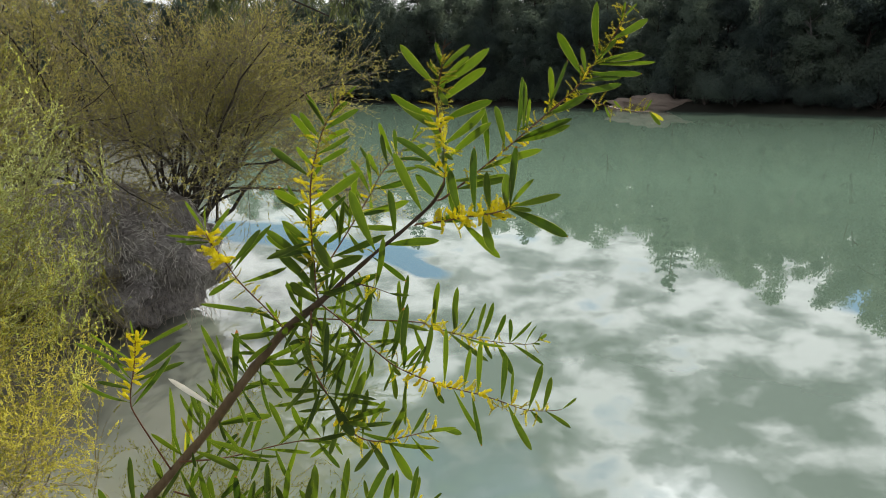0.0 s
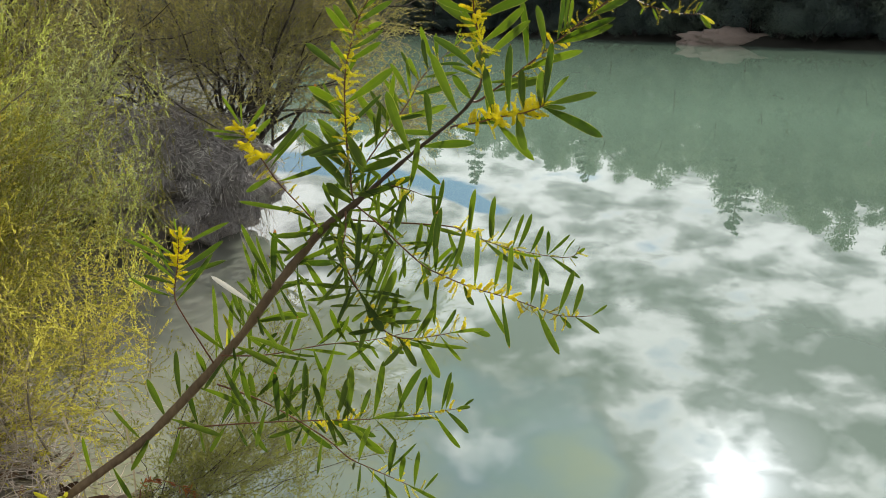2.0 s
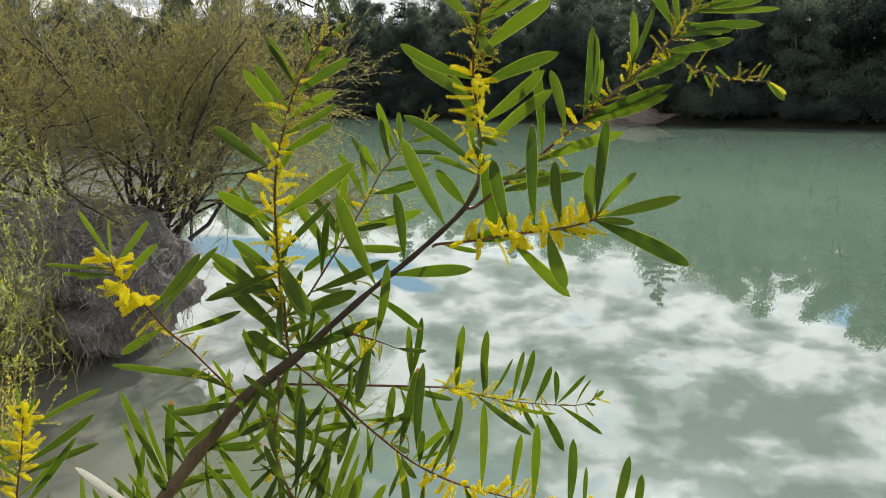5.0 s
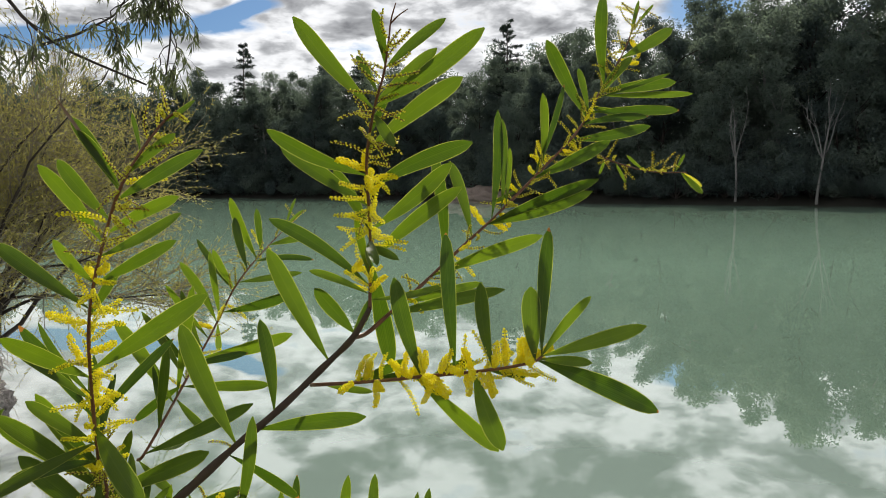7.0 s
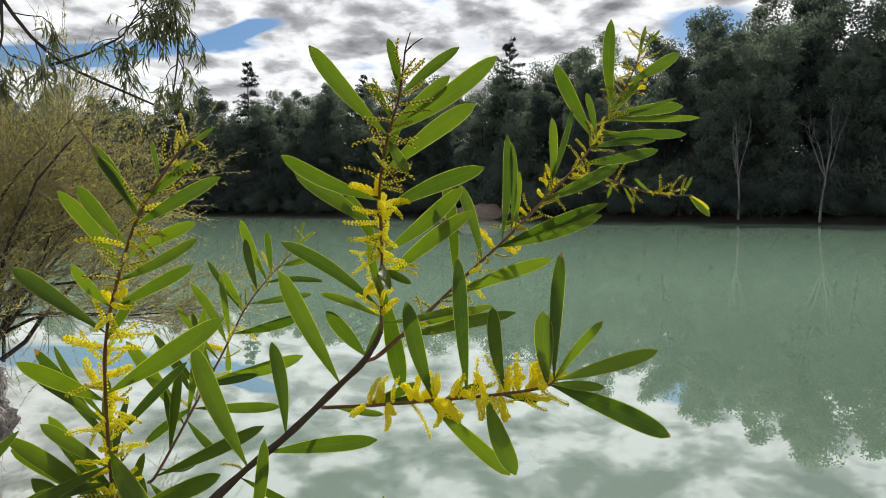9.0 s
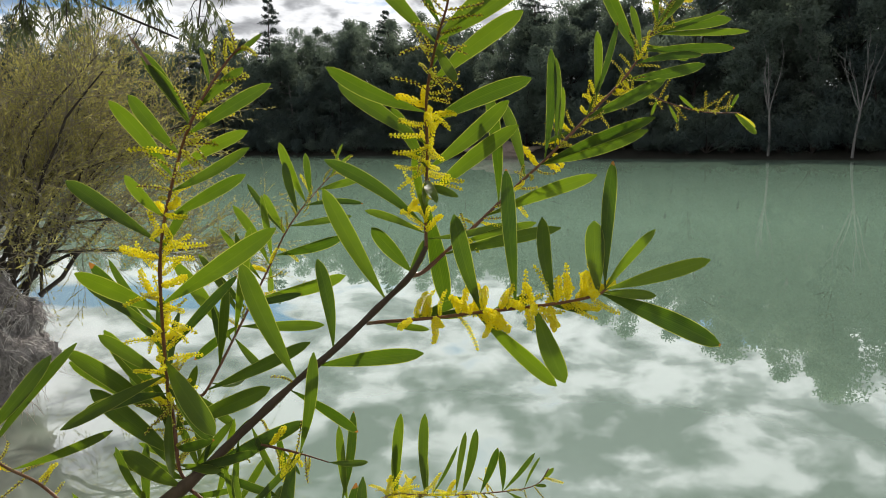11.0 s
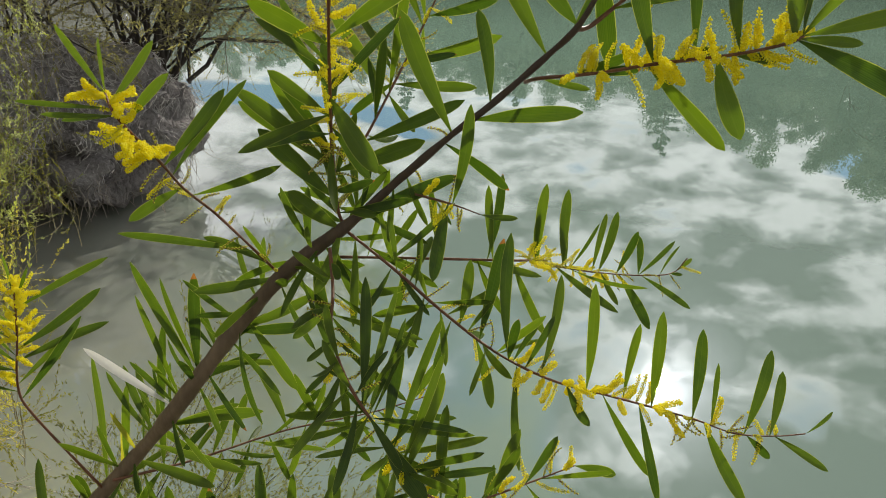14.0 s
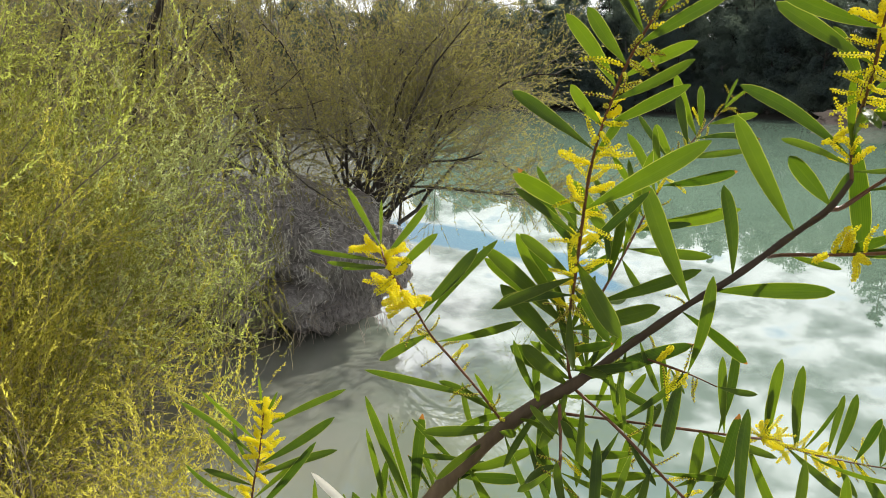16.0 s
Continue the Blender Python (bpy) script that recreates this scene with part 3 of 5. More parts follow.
def spike_mesh(seed, stage):
    """One flower spike along +z, curving aside: 0 a comb of closed buds, 1 half open beads on a bare axis, 2 a fluffy rod."""
    rng = random.Random(seed)
    bm = bmesh.new()
    length = rng.uniform(*((0.014, 0.022), (0.020, 0.028), (0.017, 0.025))[stage])
    bend = rng.uniform(0.15, 0.55) * rng.choice((-1, 1))
    count = (30, 46, 150)[stage]
    ball = ((0.00055, 0.00085), (0.0006, 0.0009), (0.00045, 0.0009))[stage]
    off = ((0.0009, 0.0014), (0.0013, 0.0019), (0.0013, 0.0031))[stage]
    for i in range(count):
        u = (i + rng.uniform(-0.3, 0.3)) / count
        ang = i * (math.pi * 0.52 if stage < 2 else 2.39996) + rng.uniform(-0.25, 0.25)
        fat = min(1.0, 3.0 * u + 0.45) * min(1.0, (1.02 - u) * 5 + 0.4)
        r = rng.uniform(*off) * fat
        z = 0.002 + u * length
        place = Vector((math.cos(ang) * r + bend * z * z / length, math.sin(ang) * r, z))
        bmesh.ops.create_icosphere(bm, subdivisions=1, radius=rng.uniform(*ball), matrix=Matrix.Translation(place))
    k, prev = 5, None
    for i in range(6):
        z = i / 5 * (length + 0.002)
        c = Vector((bend * z * z / length, 0, z))
        ring = [bm.verts.new(c + Vector((math.cos(2 * math.pi * j / k), math.sin(2 * math.pi * j / k), 0)) * (0.0004, 0.0005, 0.0008)[stage]) for j in range(k)]
        if prev:
            for j in range(k):
                face = bm.faces.new((prev[j], prev[(j + 1) % k], ring[(j + 1) % k], ring[j]))
                face.material_index = 0 if stage == 2 else 1
        prev = ring
    for f in bm.faces:
        f.smooth = True
    mesh = bpy.data.meshes.new("flower_spike")
    bm.to_mesh(mesh)
    bm.free()
    mesh.materials.append((BUD, FLOWER, FLOWER)[stage])
    mesh.materials.append((TWIG_BARK, BUD, FLOWER)[stage])
    return mesh


SPIKES = [[spike_mesh(20 + 10 * stage + i, stage) for i in range(6)] for stage in range(3)]
FLOWER_RNG = random.Random(5)


def flowers(on, lo, hi, count, open_share):
    """Flower spikes between two shares of a twig's length."""
    for i in range(count):
        s = lo + (hi - lo) * (i + FLOWER_RNG.uniform(0.1, 0.9)) / count
        base, run = on.at(s)
        out = run.orthogonal().normalized()
        out = Matrix.Rotation(FLOWER_RNG.uniform(0, 2 * math.pi), 3, run) @ out
        way = (out + run * FLOWER_RNG.uniform(0.05, 0.6) + Vector((0, 0, FLOWER_RNG.uniform(-0.1, 0.2)))).normalized()
        is_open = FLOWER_RNG.random() < open_share
        stage = (2 if FLOWER_RNG.random() < 0.22 + 0.50 * (open_share > 0.93) else 1) if is_open else 0
        ob = new("flower_spike", FLOWER_RNG.choice(SPIKES[stage]))
        ob.location = base
        ob.rotation_euler = (way.to_track_quat("Z", "Y") @ Matrix.Rotation(FLOWER_RNG.uniform(0, 6.28), 3, "Z").to_quaternion()).to_euler()
        ob.scale = (1, 1, FLOWER_RNG.uniform(0.85, 1.2))
        if not is_open:
            tagged(ob, "thin beaded spike of closed buds")
        in_place(ob, on.ob)


stem = twig([(-0.942, 1.415, 0.150), (-0.837, 1.415, 0.226), (-0.720, 1.435, 0.317), (-0.615, 1.445, 0.403), (-0.420, 1.441, 0.623), (-0.337, 1.395, 0.735), (-0.279, 1.400, 0.813), (-0.227, 1.389, 0.876), (-0.192, 1.390, 0.906), (-0.157, 1.380, 0.936), (-0.115, 1.380, 0.975), (-0.064, 1.377, 1.022), (-0.031, 1.370, 1.050), (0.016, 1.380, 1.091), (0.037, 1.363, 1.116), (0.051, 1.362, 1.141)], 9.5, 2.6)
leaves(stem, [(0.449, -19, 54, 150, 12.1), (0.589, -41, 18, 115, 9.6), (0.617, -70, 37, 115, 17.7), (0.617, 3, 13, 114, 15.4), (0.622, -53, 55, 84, 11.8), (0.652, -35, 19, 30, 7), (0.531, -37, 27, 72, 11.5), (0.509, 7, 14, 62, 6.5), (0.614, 64, 23, 20, 13), (0.544, 86, 9, 25, 15.1), (0.664, 72, 13, 0, 15), (0.679, 52, -16, -75, 16), (0.672, 26, -41, -93, 10.4), (0.614, 29, -26, -50, 9.5), (0.757, 14, -33, -84, 16.3), (0.752, -2, 18, 61, 10.9)])
leaves(stem, [(0.782, -48, -1, 37, 19.2), (0.789, 102, -1, 49, 17), (0.872, 61, -6, -42, 13.2), (0.895, 93, -27, 14, 16.9), (0.707, -45, -37, -32, 11.2), (0.734, 72, 3, 3, 12.1), (0.667, 83, -1, 40, 13.9), (0.702, 1, 20, 56, 10.1), (0.647, 45, 9, 33, 11.7), (0.581, -48, 8, 49, 8.5), (0.744, -69, 7, -29, 9.9), (0.769, 63, -11, 10, 7.5), (0.802, 61, -17, -24, 9.5), (0.732, 50, -29, -35, 9.9), (0.799, 9, 23, 52, 8.4), (0.782, -22, -34, -52, 13.9)])
leaves(stem, [(0.291, -32, -38, -69, 14.4), (0.326, -49, 28, 73, 19.1), (0.426, -15, 2, 40, 13.9), (0.271, -67, 11, 66, 9.7), (0.363, -27, 50, 93, 14.1), (0.479, 14, 5, 110, 16), (0.549, 15, 1, 127, 15.4), (0.544, 116, -4, 25, 17.7), (0.491, 88, 8, -45, 15.9), (0.206, 47, -15, -72, 17.1), (0.17, -17, 7, 92, 12.3), (0.398, 107, -13, -30, 16.3), (0.459, 75, -49, -86, 16.1), (0.516, 110, -7, -33, 13.5), (0.328, 127, -29, -16, 14.3)])
leaves(stem, [(0.982, -34, 14, 39, 17.6), (0.955, -53, 40, 98, 20), (0.91, -12, 28, 78, 15.6), (0.88, -48, 28, 103, 21.5), (0.975, 20, 9, 36, 11.8)])
leaves(stem, [(0.784, 41, 19, 51, 9.6), (0.797, -21, 27, 37, 8.4), (0.757, -32, 9, 58, 9.8), (0.772, 29, -26, -59, 9.7), (0.764, -35, -45, -57, 8.7), (0.739, 45, -61, -73, 8.8), (0.722, 41, -47, -52, 8.9), (0.702, 36, 3, 27, 7.9), (0.682, -47, -13, 4, 8), (0.657, 60, -43, -40, 9.3), (0.642, -38, 26, 28, 5.8), (0.627, 47, -35, -51, 8.2), (0.612, -33, 26, 37, 5.9), (0.591, 43, 19, 36, 7.2), (0.561, 50, -17, -61, 8.7), (0.546, -30, 17, 37, 6.3)])
leaves(stem, [(0.529, 39, 30, 36, 5.1), (0.566, -6, 31, 48, 4.9), (0.805, 36, 18, 33, 7.4), (0.83, -4, -21, -50, 8.3), (0.84, 21, -14, -45, 7.2), (0.815, 16, -16, -54, 8.4)])
flowers(stem, 0.75, 0.9, 5, 0.0)
up = twig([(0.051, 1.362, 1.141), (0.055, 1.393, 1.175), (0.048, 1.331, 1.221), (0.041, 1.290, 1.263), (0.043, 1.252, 1.301), (0.048, 1.237, 1.323), (0.050, 1.225, 1.346)], 1.6, 0.7)
leaves(up, [(0.812, -56, -6, 60, 15.2), (0.927, -9, -8, 36, 8.5), (0.857, -14, 10, 27, 7.1), (0.922, 41, -7, 34, 11.6), (0.835, 45, 8, 40, 13.5), (0.817, 74, -22, 54, 16.8), (0.679, 74, 6, 57, 17.7), (0.589, -75, 22, 35, 14.8), (0.471, -69, 29, 49, 17.3), (0.546, 83, -6, 36, 16.8), (0.353, 67, -14, 57, 17.1), (0.193, 74, -42, 64, 18.2), (0.353, -30, -3, 51, 13.3), (0.093, -88, 42, 59, 16.1), (0.193, 20, 7, -100, 20.2), (0.802, 15, 1, -24, 12)])
leaves(up, [(0.727, 13, -5, 28, 5.8)])
flowers(up, 0.05, 0.3, 16, 0.7)
flowers(up, 0.3, 0.62, 26, 0.85)
flowers(up, 0.62, 1, 30, 0)
twig([(0.050, 1.225, 1.346), (0.051, 1.224, 1.356), (0.054, 1.222, 1.367)], 0.7, 0.35)
twig([(0.051, 1.224, 1.354), (0.056, 1.222, 1.359), (0.062, 1.220, 1.363)], 0.6, 0.3)
right = twig([(0.037, 1.363, 1.116), (0.050, 1.375, 1.117), (0.071, 1.385, 1.132), (0.096, 1.392, 1.151), (0.144, 1.417, 1.188), (0.181, 1.420, 1.220), (0.229, 1.446, 1.259), (0.283, 1.474, 1.305), (0.316, 1.494, 1.349), (0.354, 1.515, 1.400), (0.376, 1.525, 1.452)], 2.1, 0.8)
leaves(right, [(0.085, 95, -48, 27, 14.3), (0.113, 78, 3, 18, 10.3), (0.193, 104, -13, 38, 15.8), (0.341, 92, -54, 44, 14.2), (0.343, 90, -43, 32, 15.3), (0.356, 8, 10, 106, 12), (0.383, 2, 6, 89, 9.9), (0.398, 6, 9, 57, 7.7), (0.306, -17, 26, 74, 15.2), (0.233, -14, -13, 106, 13.9), (0.519, -7, -20, 74, 13.8), (0.486, 40, 20, 98, 7.4), (0.692, -52, -16, 76, 18.1), (0.702, -7, 14, 50, 9.7), (0.784, -11, -19, 93, 16.1), (0.764, 86, -6, 13, 16)])
leaves(right, [(0.747, 41, 2, 46, 12.2)])
leaves(right, [(0.867, 63, 2, 36, 16.4), (0.707, 93, -21, 2, 13.3), (0.722, 48, -3, -14, 11), (0.491, 68, -31, 36, 15.9), (0.619, 85, -12, 16, 14.2), (0.935, 6, -5, 35, 5.1), (0.947, 26, 3, 28, 4.5), (0.754, 107, -10, 4, 8.6), (0.747, 75, -19, 26, 6.1), (0.672, 67, -16, 8, 10.8), (0.459, -35, -6, -16, 5.6)])
flowers(right, 0.12, 0.35, 18, 0.3)
flowers(right, 0.35, 0.6, 28, 0.3)
flowers(right, 0.6, 1, 52, 0.05)
righttip = twig([(0.300, 1.485, 1.289), (0.332, 1.499, 1.277), (0.381, 1.499, 1.265), (0.428, 1.505, 1.265)], 1.0, 0.5)
leaves(righttip, [(0.945, 18, -17, -24, 9), (0.887, 11, -1, 21, 4.5), (0.323, 11, -5, -23, 5), (0.591, -17, 9, 17, 4.4), (0.226, -7, 0, -18, 4.4)])
flowers(righttip, 0, 0.9, 18, 0)
gold = twig([(0.002, 1.405, 1.065), (0.010, 1.366, 1.075), (0.049, 1.325, 1.086), (0.085, 1.267, 1.103), (0.121, 1.235, 1.113), (0.144, 1.202, 1.125), (0.152, 1.200, 1.130)], 1.8, 0.9)
leaves(gold, [(0.594, -19, 13, 75, 16.4), (0.714, -3, 22, 103, 14.2), (0.835, -8, 9, 62, 13.8), (0.975, 0, 11, 50, 16.3), (0.99, 34, -6, 43, 8.5), (0.997, 7, 9, 88, 13.2), (1, 72, -9, 20, 13.2), (0.987, 33, -14, -1, 8.5), (0.982, 89, -4, -40, 17.8), (0.571, 67, 0, -63, 14.8), (0.772, 15, -26, -51, 17.4), (0.148, 44, 1, -9, 7.9), (0.343, 41, 1, 4, 10.3), (0.273, 47, -6, 19, 11.4), (0.812, 25, -15, -2, 8.2), (0.632, 35, 0, 9, 10.3)])
flowers(gold, 0.28, 0.42, 8, 1)
flowers(gold, 0.48, 1, 46, 1)
left = twig([(-0.165, 1.390, 0.932), (-0.168, 1.378, 0.950), (-0.172, 1.385, 1.000), (-0.166, 1.341, 1.021), (-0.157, 1.284, 1.111), (-0.150, 1.260, 1.164), (-0.133, 1.240, 1.219), (-0.116, 1.217, 1.252), (-0.097, 1.221, 1.282), (-0.086, 1.220, 1.292)], 1.8, 0.8)
leaves(left, [(0.855, -28, 4, 46, 10.7), (0.922, -6, 8, 25, 4.3), (0.975, 20, -3, 14, 6.4), (0.885, 29, 2, 26, 7.8), (0.835, 56, -20, 32, 11.5), (0.772, 49, -20, 25, 10.4), (0.734, 54, -14, 29, 12), (0.799, -29, -4, 38, 11.7), (0.757, -39, 4, 51, 13.4), (0.642, -70, 36, 43, 14.6), (0.689, -25, 2, 29, 11.4), (0.684, 58, -32, 32, 10.6), (0.524, 86, -46, 59, 17.7), (0.509, -57, -4, 31, 18.6), (0.414, -58, 28, 67, 15.2), (0.155, -54, 5, 77, 18.3)])
leaves(left, [(0.133, -84, 4, 60, 19.2), (0.301, -63, -9, -9, 13.3), (0.128, 83, 10, 28, 19.2), (0.629, 22, -6, 35, 8.5)])
leaves(left, [(0.396, 39, -35, -51, 19.6), (0.068, -68, -1, 66, 20.5), (0.128, -84, -7, 76, 17.4), (0.346, -49, 0, 37, 12.8), (0.003, -64, 19, 21, 20), (0.113, 22, -5, 63, 10.2), (0.323, 34, -32, -35, 12), (0.065, -15, 14, 60, 9.2), (0.053, 38, -15, -2, 10.3), (0.03, -49, 37, 46, 11.4)])
flowers(left, 0.02, 0.28, 24, 0.15)
flowers(left, 0.28, 0.72, 46, 0.85)
flowers(left, 0.72, 1, 30, 0.05)
back = twig([(-0.159, 1.455, 0.988), (-0.144, 1.437, 1.009), (-0.098, 1.578, 1.091), (-0.074, 1.595, 1.138), (-0.038, 1.668, 1.178), (-0.002, 1.725, 1.210)], 1.6, 0.6)
leaves(back, [(0.496, -37, -7, 69, 12.6), (0.514, -10, 6, 74, 11.4), (0.599, -24, 13, 43, 11.5), (0.734, -30, 4, 72, 14.8), (0.674, -15, 22, 60, 13.2), (0.764, -5, 2, 54, 10.2), (0.529, 77, -30, 23, 15.2), (0.619, 71, -21, 12, 11.6), (0.717, 68, -35, 4, 10.7), (0.815, 53, -15, 14, 11.8), (0.366, 98, -39, 30, 16.8), (0.266, 86, -2, -2, 13.7), (0.065, 98, 0, 42, 15.7), (0.211, -55, 13, 82, 16.7), (0.228, 22, -33, 115, 13.5), (0.273, -47, -5, -34, 12.6)])
leaves(back, [(0.13, 12, -13, 84, 11.8), (0.346, 55, -23, 14, 11.9), (0.892, 28, -12, 29, 5.7), (0.912, 14, 7, 39, 4.3)])
flowers(back, 0.25, 0.6, 10, 0.6)
flowers(back, 0.6, 1, 12, 0.1)
spray = twig([(-0.228, 1.395, 0.873), (-0.250, 1.362, 0.920), (-0.281, 1.374, 0.945), (-0.290, 1.324, 0.984), (-0.299, 1.300, 1.015), (-0.309, 1.257, 1.058), (-0.322, 1.273, 1.073)], 1.5, 0.9)
leaves(spray, [(0.997, -32, 5, 48, 6.7), (0.997, -1, 3, 40, 3.8), (0.947, 33, 11, 45, 8.3), (0.88, 36, 3, 38, 10), (0.935, -59, -19, 8, 4.9), (0.915, -52, -5, 1, 5.3), (0.912, -43, 5, -5, 4.9), (0.674, 45, 33, 57, 13.7), (0.629, 57, 40, 73, 10.3), (0.506, 80, -7, 30, 9.8), (0.571, -44, -12, -27, 11.4), (0.168, -119, -17, 22, 9.5), (0, -80, -26, -6, 13.4), (0.09, -57, -8, 29, 10.8), (0.055, -28, 5, 42, 8.8)])
flowers(spray, 0.05, 0.55, 12, 0.25)
flowers(spray, 0.55, 0.72, 6, 0.6)
flowers(spray, 0.72, 1, 26, 1)
mid = twig([(-0.169, 1.380, 0.901), (-0.116, 1.390, 0.897), (0.004, 1.398, 0.893), (0.030, 1.484, 0.857), (0.122, 1.588, 0.800), (0.239, 1.662, 0.766), (0.261, 1.656, 0.794)], 1.6, 0.7)
leaves(mid, [(0.466, 6, 10, 88, 13.8), (0.456, 4, 14, 55, 8.8), (0.586, -4, 32, 61, 12.1), (0.576, 5, 31, 87, 14.7), (0.602, 31, 0, 58, 5.4), (0.709, 27, 40, 68, 14.3), (0.687, 20, 37, 65, 9.9), (0.769, 24, 3, 58, 12.4), (0.842, 1, 18, 49, 11.2), (0.842, 46, 9, 46, 8.2), (0.955, 23, 9, 15, 9.3), (0.91, 24, 7, 40, 4.6), (0.94, 16, -4, 0, 6.2), (0.281, 33, -31, -66, 11.1), (0.541, 80, -1, -59, 13.1), (0.719, 19, -27, -32, 10.8)])
leaves(mid, [(0.779, 35, -47, -55, 16.1), (0.852, 67, -15, -41, 10.5)])
leaves(mid, [(0.201, 77, 7, -20, 9.9), (0.599, 94, -12, -19, 7.4), (0.248, -6, 21, 69, 10), (0.238, 15, 44, 74, 11.1), (0.108, -10, -15, -55, 9.9), (0.163, -11, 5, 72, 8.8), (0.073, 31, 27, 41, 8.7), (0.221, 27, -33, -44, 9.9), (0.045, 21, 17, 83, 8.7)])
flowers(mid, 0.35, 0.8, 38, 0.85)
flowers(mid, 0.8, 1, 5, 0.2)
low = twig([(-0.163, 1.385, 0.927), (-0.113, 1.344, 0.904), (-0.077, 1.341, 0.871), (-0.036, 1.340, 0.836), (-0.007, 1.298, 0.837), (0.030, 1.279, 0.829), (0.072, 1.285, 0.814), (0.117, 1.273, 0.808), (0.156, 1.275, 0.795), (0.189, 1.270, 0.785), (0.224, 1.270, 0.783), (0.251, 1.270, 0.786)], 1.6, 0.6)
leaves(low, [(0.439, 2, 58, 99, 14.6), (0.351, 21, 27, 92, 14.8), (0.506, 19, 43, 77, 12.3), (0.596, 2, 13, 96, 12.4), (0.303, 10, 33, 53, 14.2), (0.664, 10, 10, 69, 10.9), (0.714, 3, 11, 87, 12.8), (0.794, 7, 25, 75, 12.9), (0.83, 3, 13, 55, 6), (0.89, 23, 26, 70, 12.9), (0.937, 16, 31, 47, 11.4), (1, 25, 9, 17, 5.5), (0.459, 0, -61, -67, 9), (0.556, 19, -19, -29, 10.8)])
leaves(low, [(0.627, 43, -29, -66, 11), (0.692, 17, -36, -77, 9.9), (0.817, 40, -22, -71, 13.9), (0.895, 20, -9, -18, 9.9), (0.945, 39, -26, -17, 8.5), (0.343, 15, -36, -53, 13.8), (0.221, -11, 16, 27, 6.8), (0.241, -57, -10, -6, 12.5), (0.449, 24, 17, 31, 7), (0.409, 41, 14, 8, 5.1), (0.143, 30, -14, -37, 7.2), (0.253, 6, -17, -50, 8.4), (0.183, -47, -2, -7, 11.4), (0.476, 24, 9, 47, 8)])
leaves(low, [(0.143, -8, 18, 49, 7.2), (0.188, 4, 17, 49, 7.2), (0.13, -26, -28, -36, 7.2), (0.283, -16, -11, -49, 7.3), (0.226, -31, -15, -31, 7.3), (0.373, -16, -29, -35, 6.3), (0.323, 25, 2, 34, 6.3)])
flowers(low, 0.12, 0.45, 11, 0.6)
flowers(low, 0.45, 0.75, 30, 0.95)
flowers(low, 0.75, 0.95, 20, 0.3)
down = twig([(-0.171, 1.340, 0.926), (-0.165, 1.310, 0.896), (-0.160, 1.258, 0.885), (-0.143, 1.228, 0.855), (-0.121, 1.230, 0.812), (-0.090, 1.210, 0.772), (-0.052, 1.215, 0.750), (0.004, 1.245, 0.747), (0.050, 1.265, 0.752)], 1.7, 0.7)
leaves(down, [(0.409, -1, 57, 88, 11.8), (0.416, 26, 30, 94, 8.2), (0.301, -13, 25, 37, 10), (0.371, -24, 8, 42, 9), (0.436, 28, 42, 67, 6.4), (0.446, 33, 38, 67, 5.5), (0.409, 38, 21, 50, 6.3), (0.529, 39, 32, 108, 9.2), (0.561, 34, 12, 101, 8.2), (0.454, 83, 4, -14, 10.1), (0.441, 79, -13, -3, 7.3), (0.579, 29, 34, 75, 17.4), (0.486, 38, -35, -38, 21.2), (0.424, -61, -17, 7, 10.9), (0.436, -22, -27, -34, 10), (0.278, 10, -16, -64, 8.2)])
leaves(down, [(0.185, 35, -24, -28, 8.5), (0.145, -35, -3, -32, 9.7), (0.446, -83, -17, -14, 8.2)])
leaves(down, [(1, 38, 1, -10, 12.3), (0.877, 38, -15, -37, 9.3), (0.777, 40, -13, -62, 18.5), (0.742, -36, -34, -36, 11), (0.699, 32, -16, -42, 12.8), (0.672, 4, 38, 67, 12.8), (0.764, 31, 5, 50, 12.9), (0.802, 20, 21, 52, 11.1), (0.877, 26, 8, 44, 9.3), (0.549, -14, -30, -51, 11), (0.912, 61, -10, 16, 8.4), (0.622, -49, -28, -1, 11), (0.729, 100, 28, -23, 8.3), (0.496, 13, 36, 73, 12.9)])
leaves(down, [(0.303, -28, -4, -29, 6.3), (0.381, 26, 6, 38, 6.3), (0.454, -23, 6, 27, 5.5), (0.514, 23, 12, 25, 7.3), (0.351, -27, 11, 13, 5.4), (0.256, -20, -11, -14, 6.4), (0.529, -25, -12, -18, 8.3), (0.579, 36, 2, 15, 8.2), (0.566, 65, -14, 28, 11), (0.591, 71, 14, 1, 9.2), (0.514, -56, -20, 4, 6.4)])
flowers(down, 0.1, 0.45, 12, 0.15)
flowers(down, 0.45, 0.7, 15, 0.8)
flowers(down, 0.7, 1, 16, 0.8)
under = twig([(-0.443, 1.419, 0.603), (-0.375, 1.495, 0.575), (-0.272, 1.559, 0.577), (-0.167, 1.595, 0.580), (-0.070, 1.615, 0.603)], 1.8, 0.7)
leaves(under, [(0.519, -42, 32, 77, 14.6), (0.404, -22, -13, -62, 9.6), (0.291, 22, 39, 59, 14.2), (0.629, -35, -2, 76, 17.1), (0.684, -45, 8, 43, 12.3), (0.769, -58, -24, -41, 12.3), (0.241, 82, 6, -10, 9.4), (0.148, -36, -9, -62, 13.9), (0.088, 25, -16, -91, 16), (0.178, 39, 33, 40, 11.7), (0.404, 102, -16, 1, 9.6), (0.574, 85, 10, -11, 11), (0.799, 50, -1, -33, 14.8), (0.459, 27, -10, -65, 12.1), (0.321, -32, -25, -76, 14.3), (0.769, 31, 35, 61, 14.8)])
leaves(under, [(0.912, 36, 10, 56, 14.8)])
